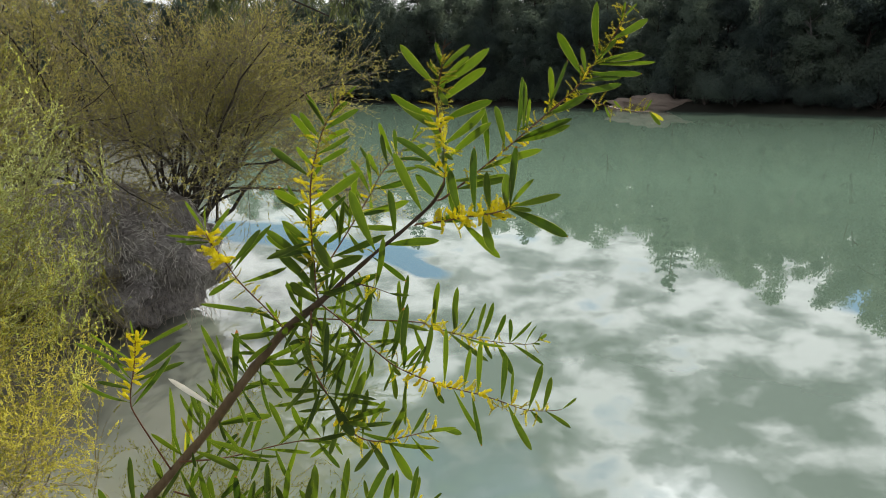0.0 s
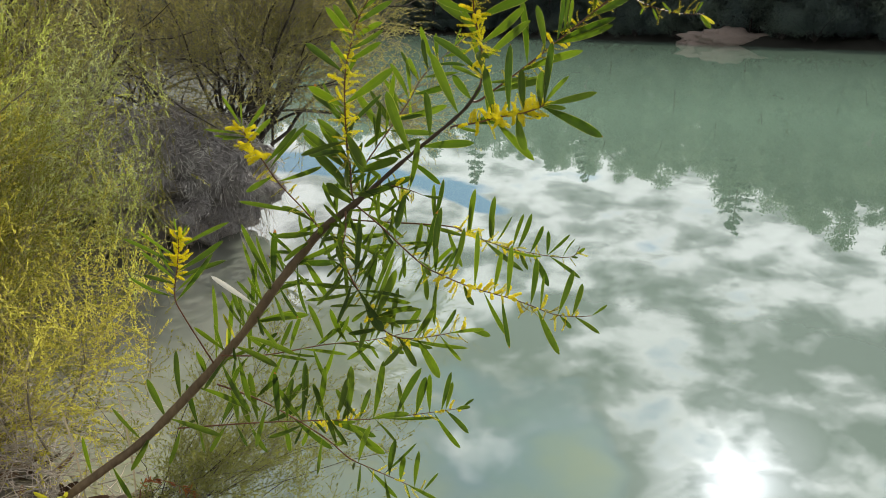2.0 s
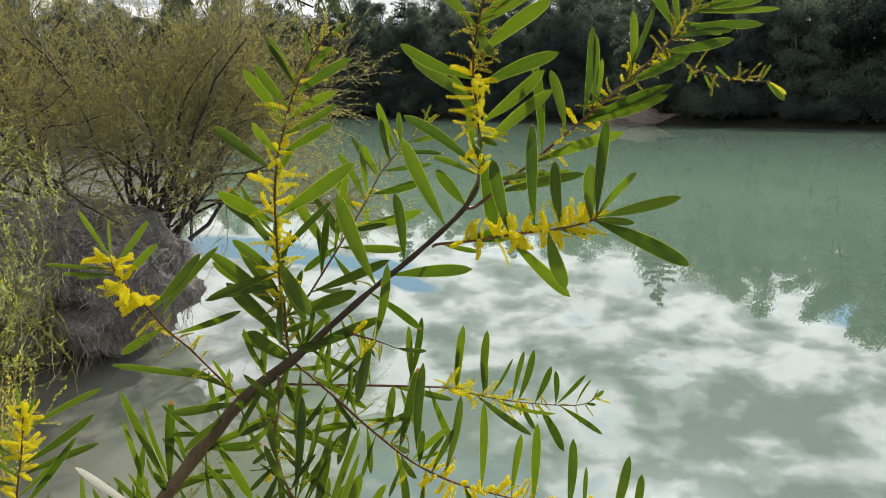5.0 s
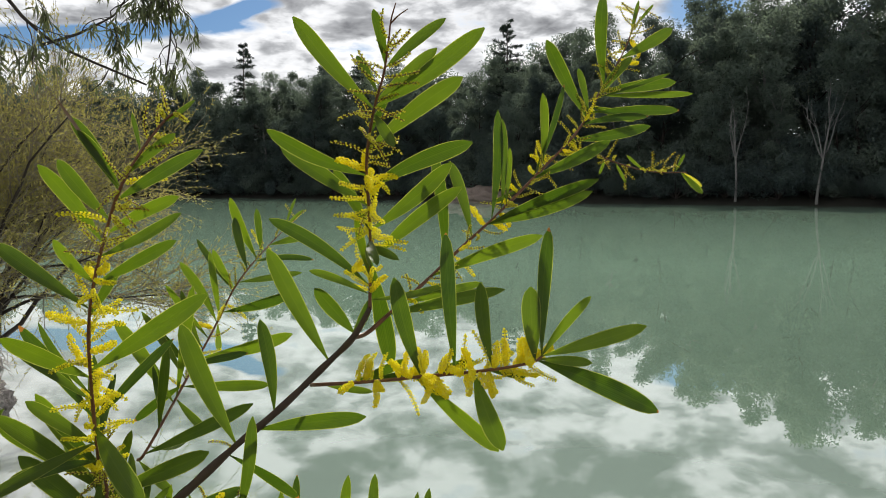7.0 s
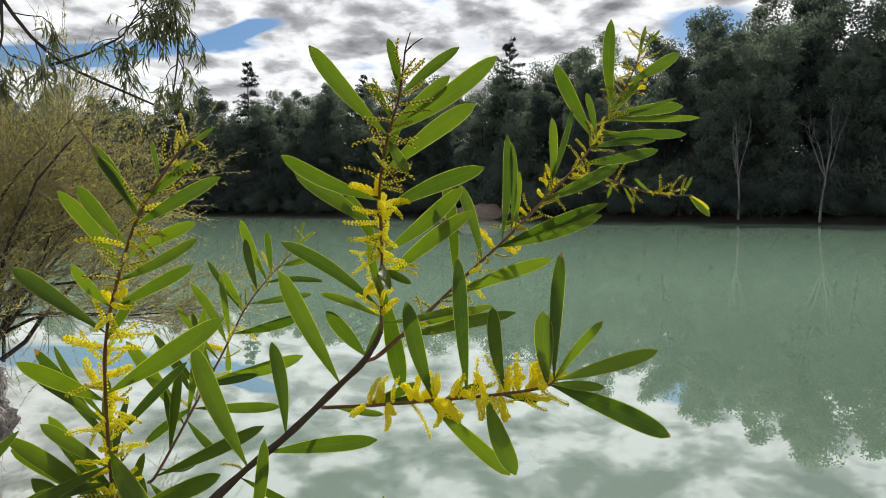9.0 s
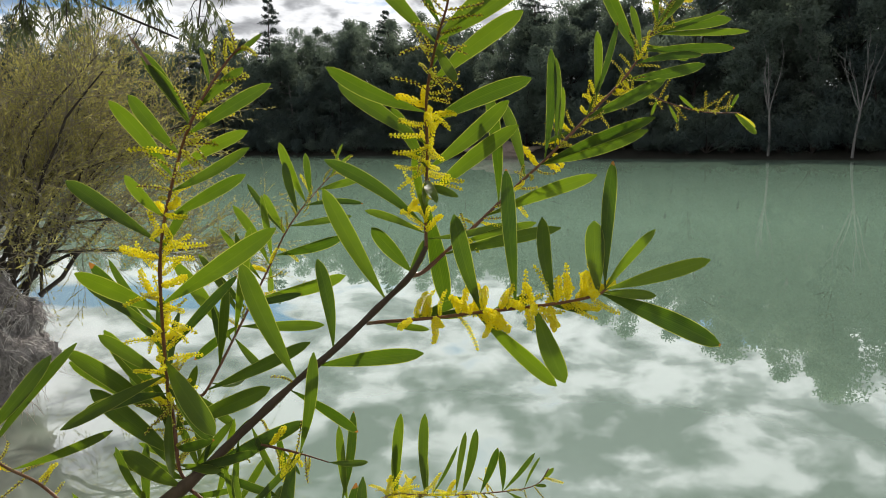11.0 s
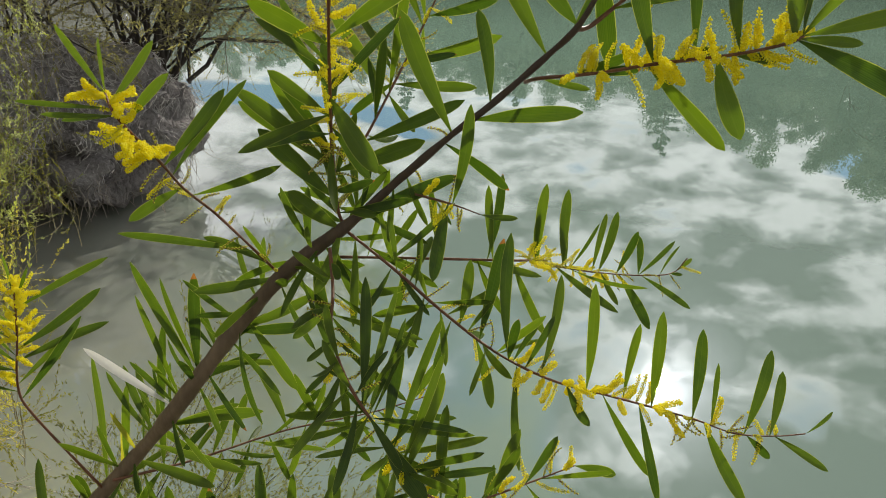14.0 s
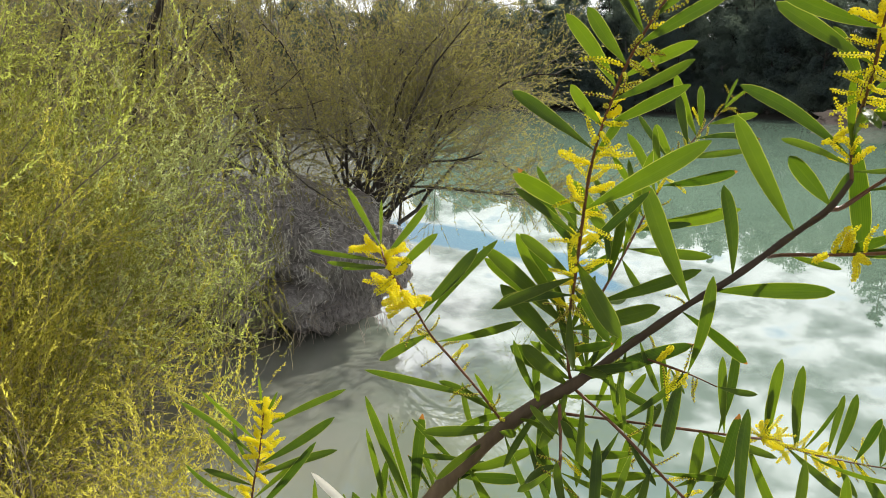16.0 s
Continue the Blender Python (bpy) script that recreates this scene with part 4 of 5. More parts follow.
leaves(under, [(0.148, -8, 34, 86, 13.9), (0.348, 25, 7, 79, 14.3), (0.489, 55, 34, 48, 12.1), (0.574, -25, -7, -78, 12.2), (0.657, 51, -7, -62, 12.3), (0.742, 17, 43, 72, 14.8), (0.855, 86, 20, -32, 12.3), (0.03, -37, -34, -61, 11.3), (0.266, -65, 17, 38, 11.8)])
flowers(under, 0.75, 1, 6, 0.7)
shelf = twig([(-0.557, 1.445, 0.419), (-0.393, 1.455, 0.439), (-0.250, 1.465, 0.450), (-0.134, 1.485, 0.452), (0.039, 1.520, 0.471)], 1.8, 0.7)
leaves(shelf, [(0.434, -6, 59, 105, 18.9), (0.481, 17, 24, 113, 16.5), (0.551, 19, 29, 84, 16.5), (0.589, -2, 52, 97, 21.2), (0.677, 14, 46, 111, 22.4), (0.754, 50, 19, 105, 17.7), (0.825, 18, 10, 82, 20.1), (0.872, -2, 12, 82, 15.4), (0.912, 17, 28, 77, 15.4), (0.927, 11, 33, 50, 11.9), (0.571, 12, 25, 20, 16.5), (0.383, 10, 19, 91, 16.5), (0.353, -10, 19, 103, 17.7), (0.283, -28, 41, 93, 17.8)])
leaves(shelf, [(0.667, 81, 0, 18, 15.3), (0.885, 60, -24, -66, 15.4), (0.927, 51, -29, -33, 13), (0.962, 31, -2, 8, 10.7), (0.589, 81, -14, -65, 21.2), (0.511, 106, 9, -35, 18.8), (0.707, 111, 16, 2, 10.6), (0.213, -12, 15, 96, 16.6), (0.313, 65, 33, 24, 14.2), (0.153, 31, 28, 70, 14.3), (0.434, -44, -5, 72, 14.2), (0.511, -21, -3, 84, 14.1), (0.629, -55, 29, 51, 14.2), (0.784, -18, 34, 58, 10.6), (0.982, 25, 15, 16, 7.1)])
leaves(shelf, [(0.073, -38, 41, 75, 14.3), (0.173, -25, -36, -46, 11.9), (0.253, 45, -29, -48, 11.8), (0.373, 12, -8, -65, 14.2), (0.474, -23, -11, -55, 11.8), (0.531, 41, -23, -43, 11.8), (0.629, 20, 20, 62, 14.2), (0.01, -17, -29, -70, 11.9)])
flowers(shelf, 0.45, 0.62, 14, 1)
flowers(shelf, 0.8, 0.98, 9, 0.8)
bottom = twig([(-0.462, 1.435, 0.532), (-0.373, 1.473, 0.476), (-0.242, 1.435, 0.428), (-0.191, 1.415, 0.399), (-0.139, 1.387, 0.396), (-0.040, 1.422, 0.329), (-0.010, 1.415, 0.316)], 2.0, 0.6)
leaves(bottom, [(0.652, 20, 25, 70, 14.8), (0.784, 11, 12, 76, 17), (0.835, 8, 2, 55, 14.8), (0.9, 7, 10, 78, 12.7), (0.937, 31, 5, 42, 6.9), (0.684, 63, 4, -70, 14.7), (0.862, 64, 9, -38, 10.3), (0.326, 82, 1, -67, 16.5), (0.759, 65, 4, 72, 6.8), (0.378, -66, -30, -19, 11.7), (0.16, 48, 9, 47, 14.2), (0.09, 21, -3, -68, 14), (0.211, -11, -49, -74, 14.2), (0.541, -31, 27, 65, 13.8), (0.268, 41, 26, 52, 15.4)])
flowers(bottom, 0.7, 0.95, 9, 0.9)
near = twig([(-0.466, 1.440, 0.572), (-0.514, 1.416, 0.688), (-0.526, 1.415, 0.727), (-0.514, 1.415, 0.795), (-0.507, 1.415, 0.855)], 1.8, 0.8)
leaves(near, [(0.759, -119, 28, 43, 8.7), (0.82, -88, 22, 45, 8.6), (0.674, -73, 19, 45, 11.3), (0.551, -96, 14, 31, 10.2), (0.639, -55, -15, 20, 8.8), (0.865, 16, 9, 50, 4.9), (0.91, -13, 16, 49, 5.5), (0.887, 88, 34, 46, 9.8), (0.727, 78, 43, 53, 13.7), (0.677, 87, 37, 30, 12.5), (0.519, 78, 5, 100, 11.5), (0.579, 59, 25, 54, 10.1), (0.699, -38, 17, 51, 8.7)])
flowers(near, 0.55, 0.75, 8, 1)
flowers(near, 0.75, 1, 26, 1)
spur = twig([(-0.096, 1.370, 0.968), (-0.063, 1.350, 0.966), (-0.038, 1.340, 0.960)], 1.2, 0.6)
leaves(spur, [(0.594, 14, 4, 88, 13), (0.531, -13, -38, -60, 16.1), (1, 34, 6, -5, 7.4), (0.323, 15, -6, -22, 4.1)])
flowers(spur, 0.1, 0.6, 6, 0.6)
flowers(spur, 0.5, 0.8, 3, 0)
more_leaves(stem, 0.40, 0.80, 22, (0.055, 0.095), (8.0, 12.0))
more_leaves(left, 0.0, 0.5, 12, (0.06, 0.10), (9.0, 12.0))
more_leaves(back, 0.0, 0.6, 10, (0.055, 0.09), (8.0, 11.0))
more_leaves(up, 0.0, 0.30, 6, (0.055, 0.085), (8.0, 11.0))
more_leaves(low, 0.0, 0.45, 12, (0.05, 0.09), (8.0, 11.0))
more_leaves(down, 0.0, 0.6, 14, (0.05, 0.09), (8.0, 11.0))
more_leaves(shelf, 0.0, 0.7, 12, (0.05, 0.085), (7.0, 10.0))
more_leaves(bottom, 0.1, 0.9, 10, (0.045, 0.08), (7.0, 10.0))
more_leaves(under, 0.05, 0.8, 8, (0.045, 0.08), (7.0, 10.0))
leaves(stem, [(0.578, -112, 44, 46, 12.0)], DRY_LEAF, "dry white curled leaf")
leaves(stem, [(0.50, -20, -10, 62, 8.0), (0.47, 6, 6, 55, 9.0), (0.10, -30, -30, 45, 12.0), (0.11, 35, -30, 40, 12.0), (0.12, 10, -50, 30, 10.0)], YOUNG_LEAF, "young yellow leaf")

leaves(righttip, [(0.97, 24, 0, -16, 7.5)], YOUNG_LEAF, "yellow leaf at the twig's end")
leaves(left, [(0.86, -24, 0, 36, 8.5)])
leaves(left, [(0.86, -35, -2, 55, 3.0)], LITTER, "dry brown curled leaf tip")


# ---- the near bank: feathery shrub, seedlings, litter ----
def leafy_mesh(rng, paths, per, length, width, spread, mat_name):
    base, run = along(paths, per, rng)
    way = run * 0.9 + rng.normal(size=base.shape) * spread
    n = len(base)
    v, f = blades(rng, base, way, rng.uniform(length[0], length[1], n), rng.uniform(width[0], width[1], n))
    return arrays_mesh(mat_name, v, f)


def feathery_shrub(name, seed, root, limbs, limb_way, limb_len, sub, sub_len, tip, tip_len, per, leaf_len, leaf_w, mats, label, droop=0.05, lean=0.35, r0=0.012, foot=0.10, bare=0.15, most=0.62, wander=0.10, fence=None):
    """A shrub of fine upright sprays: limbs, side branches, tip twigs, each tip set with needle leaves."""
    rng = np.random.default_rng(seed)
    ob = tagged(new(name), label, "shrub")
    ob.location = root
    start = rng.normal(size=(limbs, 3)) * np.array([foot, foot * 0.6, 0.02])
    way = np.array(limb_way) + np.clip(rng.normal(size=(limbs, 3)) * lean, -most, most) * np.array([1, 1, 0.3])
    main = bent_paths(rng, start, way, rng.uniform(limb_len[0], limb_len[1], limbs), 10, droop, wander)
    b, d = along(main, sub, rng, bare)
    side = bent_paths(rng, b, d * 0.9 + rng.normal(size=b.shape) * 0.45 + [0, 0, 0.25], rng.uniform(sub_len[0], sub_len[1], len(b)), 6, droop, 0.14)
    b2, d2 = along(side, tip, rng, 0.1)
    fine = bent_paths(rng, b2, d2 * 0.95 + rng.normal(size=b2.shape) * 0.45 + [0, 0, 0.2], rng.uniform(tip_len[0], tip_len[1], len(b2)), 4, droop, 0.15)
    if fence is not None:
        ends = main[:, -1] + np.array(root)
        main = main[ends[:, 0] < fence * ends[:, 1] - 0.04]
        ends = fine[:, -1] + np.array(root)
        fine = fine[ends[:, 0] < fence * ends[:, 1] + rng.normal(size=len(ends)) * 0.05]
        ends = side[:, -1] + np.array(root)
        side = side[ends[:, 0] < fence * ends[:, 1] + 0.05]
    bark, thin, leaf, *old_or_shaded = mats
    for line in main:
        part("limb", arrays_mesh("limb", *rods(line[None], r0 * rng.uniform(0.6, 1.1), r0 * 0.25, 5), True), bark, ob)
    v, f = joined(rods(side, r0 * 0.22, r0 * 0.08), rods(fine, r0 * 0.08, r0 * 0.04))
    tagged(part("twig_work", arrays_mesh("twig_work", v, f), thin, ob), kind="stuff")
    # A third of the sprays get the darker leaf, painting the shaded inside.
    if old_or_shaded:
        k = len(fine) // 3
        tagged(part("old_foliage", leafy_mesh(rng, fine[:k], per, leaf_len, leaf_w, 0.32, "old_foliage"), old_or_shaded[0], ob, "darker foliage, for the shade inside the shrub"), kind="stuff")
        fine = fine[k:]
    tagged(part("foliage", leafy_mesh(rng, fine, per, leaf_len, leaf_w, 0.32, "foliage"), leaf, ob), kind="stuff")
    return ob


TEA = (GREY_TWIG, FEATHER_TWIG, FEATHER, SHADED_FEATHER)
feathery_shrub("tea_tree", 1, (-2.45, 2.45, 0.1), 98, (-0.02, -0.08, 1.0), (0.7, 1.55), 15, (0.22, 0.48), 6, (0.12, 0.26), 38, (0.008, 0.015), (0.0028, 0.0044), (GREY_TWIG, FEATHER_TWIG, FEATHER_GREEN, SHADED_FEATHER),
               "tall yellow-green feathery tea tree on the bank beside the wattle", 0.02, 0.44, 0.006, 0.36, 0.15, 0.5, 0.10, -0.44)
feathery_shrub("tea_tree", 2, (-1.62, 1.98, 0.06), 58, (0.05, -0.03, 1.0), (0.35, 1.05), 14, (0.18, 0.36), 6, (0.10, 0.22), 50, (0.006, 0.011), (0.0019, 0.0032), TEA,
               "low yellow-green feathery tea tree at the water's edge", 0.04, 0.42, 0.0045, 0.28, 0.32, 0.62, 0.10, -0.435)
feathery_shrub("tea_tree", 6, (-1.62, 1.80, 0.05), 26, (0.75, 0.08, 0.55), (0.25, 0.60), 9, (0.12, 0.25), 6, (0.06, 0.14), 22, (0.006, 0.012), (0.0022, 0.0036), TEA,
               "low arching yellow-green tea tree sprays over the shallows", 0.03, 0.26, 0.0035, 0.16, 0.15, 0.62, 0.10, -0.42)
feathery_shrub("tea_tree", 8, (-2.00, 2.75, 0.08), 74, (0.10, 0.0, 1.0), (0.45, 1.15), 14, (0.18, 0.36), 6, (0.12, 0.24), 34, (0.008, 0.015), (0.0028, 0.0044), (GREY_TWIG, FEATHER_TWIG, SAGE, SHADED_FEATHER),
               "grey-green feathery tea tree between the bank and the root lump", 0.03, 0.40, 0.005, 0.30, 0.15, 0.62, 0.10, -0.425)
feathery_shrub("tea_tree_seedling", 3, (-0.74, 1.62, 0.03), 44, (0.62, 0.12, 0.52), (0.25, 0.62), 12, (0.07, 0.17), 7, (0.03, 0.08), 17, (0.004, 0.009), (0.0014, 0.0026), (DARK_BARK, GREY_TWIG, SEEDLING),
               "thin olive tea tree seedling over the shallows", 0.02, 0.30, 0.0016, 0.05, 0.25)

# the bush behind, on its root-bound lump of bank
PAPER = (DARK_BARK, GREY_TWIG, GREY_FOLIAGE)
feathery_shrub("paperbark_bush", 4, (-1.72, 4.98, 0.46), 36, (0.22, 0.02, 1.0), (0.85, 1.5), 16, (0.26, 0.60), 8, (0.14, 0.30), 15, (0.014, 0.027), (0.0036, 0.0062), PAPER,
               "grey-brown paperbark bush with many bare stems on the undercut bank", 0.03, 0.46, 0.014, 0.12, 0.46, 0.58, 0.16)
feathery_shrub("paperbark_bush", 5, (-2.60, 5.15, 0.45), 38, (0.03, -0.03, 1.0), (0.9, 2.35), 16, (0.3, 0.7), 8, (0.12, 0.28), 15, (0.014, 0.027), (0.0036, 0.0062), PAPER,
               "grey-brown paperbark bush with many bare stems on the bank", 0.03, 0.46, 0.010, 0.34, 0.26, 0.55, 0.20)
feathery_shrub("paperbark_bush", 7, (-3.45, 4.55, 0.4), 42, (0.05, 0.0, 1.0), (1.0, 2.4), 13, (0.3, 0.7), 8, (0.12, 0.28), 16, (0.014, 0.027), (0.0036, 0.0062), PAPER,
               "dense grey-brown paperbark bush on the bank behind the tea trees", 0.03, 0.46, 0.010, 0.34, 0.25, 0.6, 0.15)


def root_lump():
    """The undercut lump of soil, bound by roots and hung with dry fibres."""
    ob = tagged(new("root_lump"), "undercut grey lump of soil bound by dry roots at the water", "earth bank")
    ob.location = (-2.05, 4.35, 0.0)
    bm = bmesh.new()
    bmesh.ops.create_icosphere(bm, subdivisions=6, radius=1.0)
    for v in bm.verts:
        p = v.co.copy()
        under = max(0.0, -p.z)
        r = 1.0 + 0.18 * noise.noise(p * 1.6 + Vector((3, 1, 2))) + 0.15 * noise.noise(p * 3.6) + 0.08 * noise.noise(p * 9.0) + 0.045 * noise.noise(p * 23.0)
        pit = max(0.0, noise.noise(p * 3.1 + Vector((7, 2, 5))) + 0.02) * min(1.0, max(0.0, 0.45 - p.z) * 2)
        r -= 0.70 * pit
        hollow = min(1.0, max(0.0, (under - 0.42) / 0.25))
        r -= 0.55 * math.exp(-((p.x + 0.22) ** 2 + (p.z + 0.50) ** 2) / 0.15) * (p.y < 0)
        v.co = Vector((p.x * 0.70 * r * (1 - 0.22 * hollow), p.y * 0.80 * r * (1 - 0.22 * hollow), 0.32 + p.z * 0.46 * r))
        top = 0.70 - 0.20 * max(0.0, p.x) ** 1.5 - 0.10 * max(0.0, -p.y) + 0.12 * noise.noise(p * 3.0) + 0.07 * noise.noise(p * 8) + 0.035 * noise.noise(p * 21)
        v.co.z = min(v.co.z, top)
    for f in bm.faces:
        f.smooth = True
    body = part("soil_body", bm, ROOT_SOIL, ob)
    mesh = body.data
    rng = np.random.default_rng(8)
    pts = np.array([v.co[:] for v in mesh.vertices])
    nor = np.array([v.normal[:] for v in mesh.vertices])
    pick = rng.choice(np.nonzero(pts[:, 2] > 0.12)[0], 14000)
    pick = pick[rng.uniform(0.15, 0.75, len(pick)) < pts[pick, 2]]
    n, at = nor[pick], pts[pick]
    comb = np.array([noise.noise_vector(Vector(q) * 5.0)[:] for q in at])
    down = np.array([0, 0, -1.0]) + comb * 1.6 + np.array([0.35, -0.25, 0])
    down = unit(down - n * (down * n).sum(1, keepdims=True))
    way = unit(down + n * rng.uniform(0.0, 0.35, (len(pick), 1)) + rng.normal(size=(len(pick), 3)) * 0.22)
    fib = bent_paths(rng, at + n * 0.002, way, rng.uniform(0.03, 0.09, len(pick)), 5, 0.05, 0.25)
    tagged(part("root_fibre", arrays_mesh("root_fibre", *rods(fib, 0.0019, 0.0008)), FIBRE, ob, "pale dry root fibres"), kind="stuff")
    edge = rng.choice(np.nonzero((pts[:, 2] > 0.10) & (pts[:, 2] < 0.24))[0], 420)
    hang = bent_paths(rng, pts[edge], nor[edge] * 0.5 + rng.normal(size=(420, 3)) * 0.3 + [0, 0, -0.5], rng.uniform(0.06, 0.2, 420), 6, 0.18, 0.25)
    hang[..., 2] = np.maximum(hang[..., 2], -0.02)
    tagged(part("hanging_root", arrays_mesh("hanging_root", *rods(hang, 0.0022, 0.0007)), STICK, ob, "thin brown hanging roots"), kind="stuff")


root_lump()


def litter():
    """Fallen leaves and dry sticks on the near bank."""
    rng = random.Random(21)
    nprng = np.random.default_rng(22)
    for i in range(280):
        x = rng.uniform(-1.7, -0.62)
        y = near_edge(x) - rng.uniform(0.0, 0.55)
        reach = Vector((rng.uniform(-1, 1), rng.uniform(-1, 1), rng.uniform(-0.1, 0.5))).normalized() * rng.uniform(0.05, 0.10)
        mesh = leaf_mesh("fallen_leaf", reach, rng.uniform(0.014, 0.028), rng.uniform(-1.5, 1.5), rng.uniform(-0.15, 0.15), rng.uniform(-0.1, 0.1))
        ob = part("fallen_leaf", mesh, LITTER)
        ob.location = (x, y, land(x, y) + 0.012)
        tagged(ob, "dry brown curled leaf fallen on the bank", "fallen leaf", "leaf litter")
    n = 620
    x = nprng.uniform(-2.1, -0.85, n)
    y = np.array([near_edge(q) for q in x]) - nprng.uniform(-0.1, 0.8, n)
    z = np.array([land(a, b) for a, b in zip(x, y)]) + 0.01
    way = nprng.normal(size=(n, 3)) * np.array([1, 1, 0.45])
    sticks = bent_paths(nprng, np.stack([x, y, z + 0.02], 1), way, nprng.uniform(0.06, 0.34, n), 6, 0.02, 0.22)
    sticks[..., 2] = np.maximum(sticks[..., 2], 0.03)
    ob = part("dry_sticks", arrays_mesh("dry_sticks", *rods(sticks, 0.0016, 0.0006, 4), True), STICK)
    tagged(ob, "thin pale dry sticks lying over the bank", "sticks", kind="stuff")


litter()


def dead_twigs():
    """A tangle of bleached bare twigs at the foot of the tea trees."""
    rng = np.random.default_rng(52)
    ob = tagged(new("dead_twigs"), "tangle of bleached bare twigs at the foot of the tea trees", "dead shrub")
    ob.location = (-1.28, 1.62, land(-1.28, 1.62))
    n = 110
    start = rng.normal(size=(n, 3)) * np.array([0.16, 0.12, 0.0])
    line = bent_paths(rng, start, rng.normal(size=(n, 3)) * np.array([0.8, 0.5, 0.15]) + [0.35, 0.0, 0.55], rng.uniform(0.18, 0.46, n), 8, 0.16, 0.12)
    b, d = along(line, 5, rng, 0.3)
    fine = bent_paths(rng, b, d + rng.normal(size=b.shape) * 0.4, rng.uniform(0.05, 0.14, len(b)), 5, 0.08, 0.15)
    line[..., 2], fine[..., 2] = np.maximum(line[..., 2], -0.03), np.maximum(fine[..., 2], -0.03)
    tagged(part("twig_work", arrays_mesh("twig_work", *joined(rods(line, 0.0017, 0.0007, 4), rods(fine, 0.0008, 0.0004))), STICK, ob), kind="stuff")


dead_twigs()


def dead_frond():
    """A small rusty dead spray caught beside the stem."""
    rng = np.random.default_rng(41)
    ob = tagged(new("dead_frond"), "small rust-red dead leafy spray on the bank", "dead twig")
    ob.location = (-0.70, 1.52, 0.21)
    axis = curve_points([(0, 0, -0.07), (0.0, 0, 0.03), (0.05, 0, 0.035), (0.10, 0.01, 0.012), (0.13, 0.01, -0.01)], 10)
    part("stalk", arrays_mesh("stalk", *rods(axis[None], 0.0016, 0.0006, 5), True), TWIG_BARK, ob)
    b, d = along(axis[None], 70, rng, 0.35)
    v, f = blades(rng, b, d * 0.8 + rng.normal(size=b.shape) * 0.45, rng.uniform(0.012, 0.024, 70), rng.uniform(0.002, 0.0035, 70))
    tagged(part("leaflets", arrays_mesh("leaflets", v, f), RUST_LEAF, ob), kind="stuff")


dead_frond()

for foot, reach in (((-0.815, 1.50, 0.10), (-0.035, 0.0, 0.33)), ((-0.70, 1.50, 0.12), (-0.022, 0.01, 0.36)), ((-0.90, 1.46, 0.11), (0.10, 0.05, 0.16))):
    blade = part("dry_grass_blade", leaf_mesh("dry_grass_blade", Vector(reach), 0.005, 0.3, 0.04, 0.04), DRY_GRASS)
    blade.location = foot
    tagged(blade, "pale dry grass blade standing on the bank", "grass blade", "dry grass blades")


def gum_branch():
    """A drooping gum branch hanging in from beside the water."""
    rng = np.random.default_rng(31)
    ob = tagged(new("gum_branch"), "drooping eucalyptus branch with hanging narrow leaves over the bank", "tree branch")
    ob.location = (-3.3, 4.7, 0.3)
    lines = ([(0, 0, 0), (0.5, -0.2, 1.3), (1.3, -0.4, 2.15), (1.95, -0.55, 2.10), (2.17, -0.6, 1.74), (2.23, -0.6, 1.65), (2.32, -0.6, 1.53), (2.48, -0.6, 1.48), (2.62, -0.6, 1.43), (2.72, -0.62, 1.38)],
             [(1.3, -0.4, 2.15), (2.1, -0.6, 2.42), (2.6, -0.6, 2.25), (2.78, -0.6, 1.95), (2.83, -0.62, 1.62), (2.80, -0.64, 1.42)],
             [(2.14, -0.6, 1.80), (2.15, -0.62, 1.64), (2.12, -0.64, 1.48)],
             [(2.32, -0.6, 1.53), (2.46, -0.6, 1.58), (2.60, -0.6, 1.66), (2.70, -0.6, 1.82)])
    limbs = [curve_points(q, 40) for q in lines]
    for k, line in enumerate(limbs):
        part("limb", arrays_mesh("limb", *rods(line[None], (0.028, 0.014, 0.008, 0.007)[k], (0.004, 0.003, 0.002, 0.002)[k], 8), True), DARK_BARK, ob)
    sets = [along(limbs[0][None], 12, rng, 0.62), along(limbs[1][None], 22, rng, 0.45), along(limbs[2][None], 4, rng, 0.3), along(limbs[3][None], 7, rng, 0.3)]
    b, d = np.concatenate([q[0] for q in sets]), np.concatenate([q[1] for q in sets])
    side = bent_paths(rng, b, d * 0.8 + rng.normal(size=b.shape) * 0.6, rng.uniform(0.08, 0.26, len(b)), 8, 0.14, 0.25)
    b2, d2 = along(side, 7, rng, 0.2)
    fine = bent_paths(rng, b2, d2 + rng.normal(size=b2.shape) * 0.5 + [0, 0, -0.2], rng.uniform(0.05, 0.16, len(b2)), 5, 0.25, 0.2)
    fine = fine[fine[:, -1, 2] > 1.32]
    side = side[side[:, -1, 2] > 1.32]
    v, f = joined(rods(side, 0.0028, 0.0012, 4), rods(fine, 0.0012, 0.0007))
    tagged(part("twig_work", arrays_mesh("twig_work", v, f), DARK_BARK, ob), kind="stuff")
    b3, d3 = along(fine, 8, rng, 0.2)
    way = d3 * 0.4 + np.array([0, 0, -0.8]) + rng.normal(size=b3.shape) * 0.45
    high = b3[:, 2] > 1.36
    b3, way = b3[high], way[high]
    v, f = blades(rng, b3, way, rng.uniform(0.035, 0.085, len(b3)), rng.uniform(0.006, 0.011, len(b3)))
    tagged(part("foliage", arrays_mesh("foliage", v, f), GUM_LEAF, ob), kind="stuff")


gum_branch()


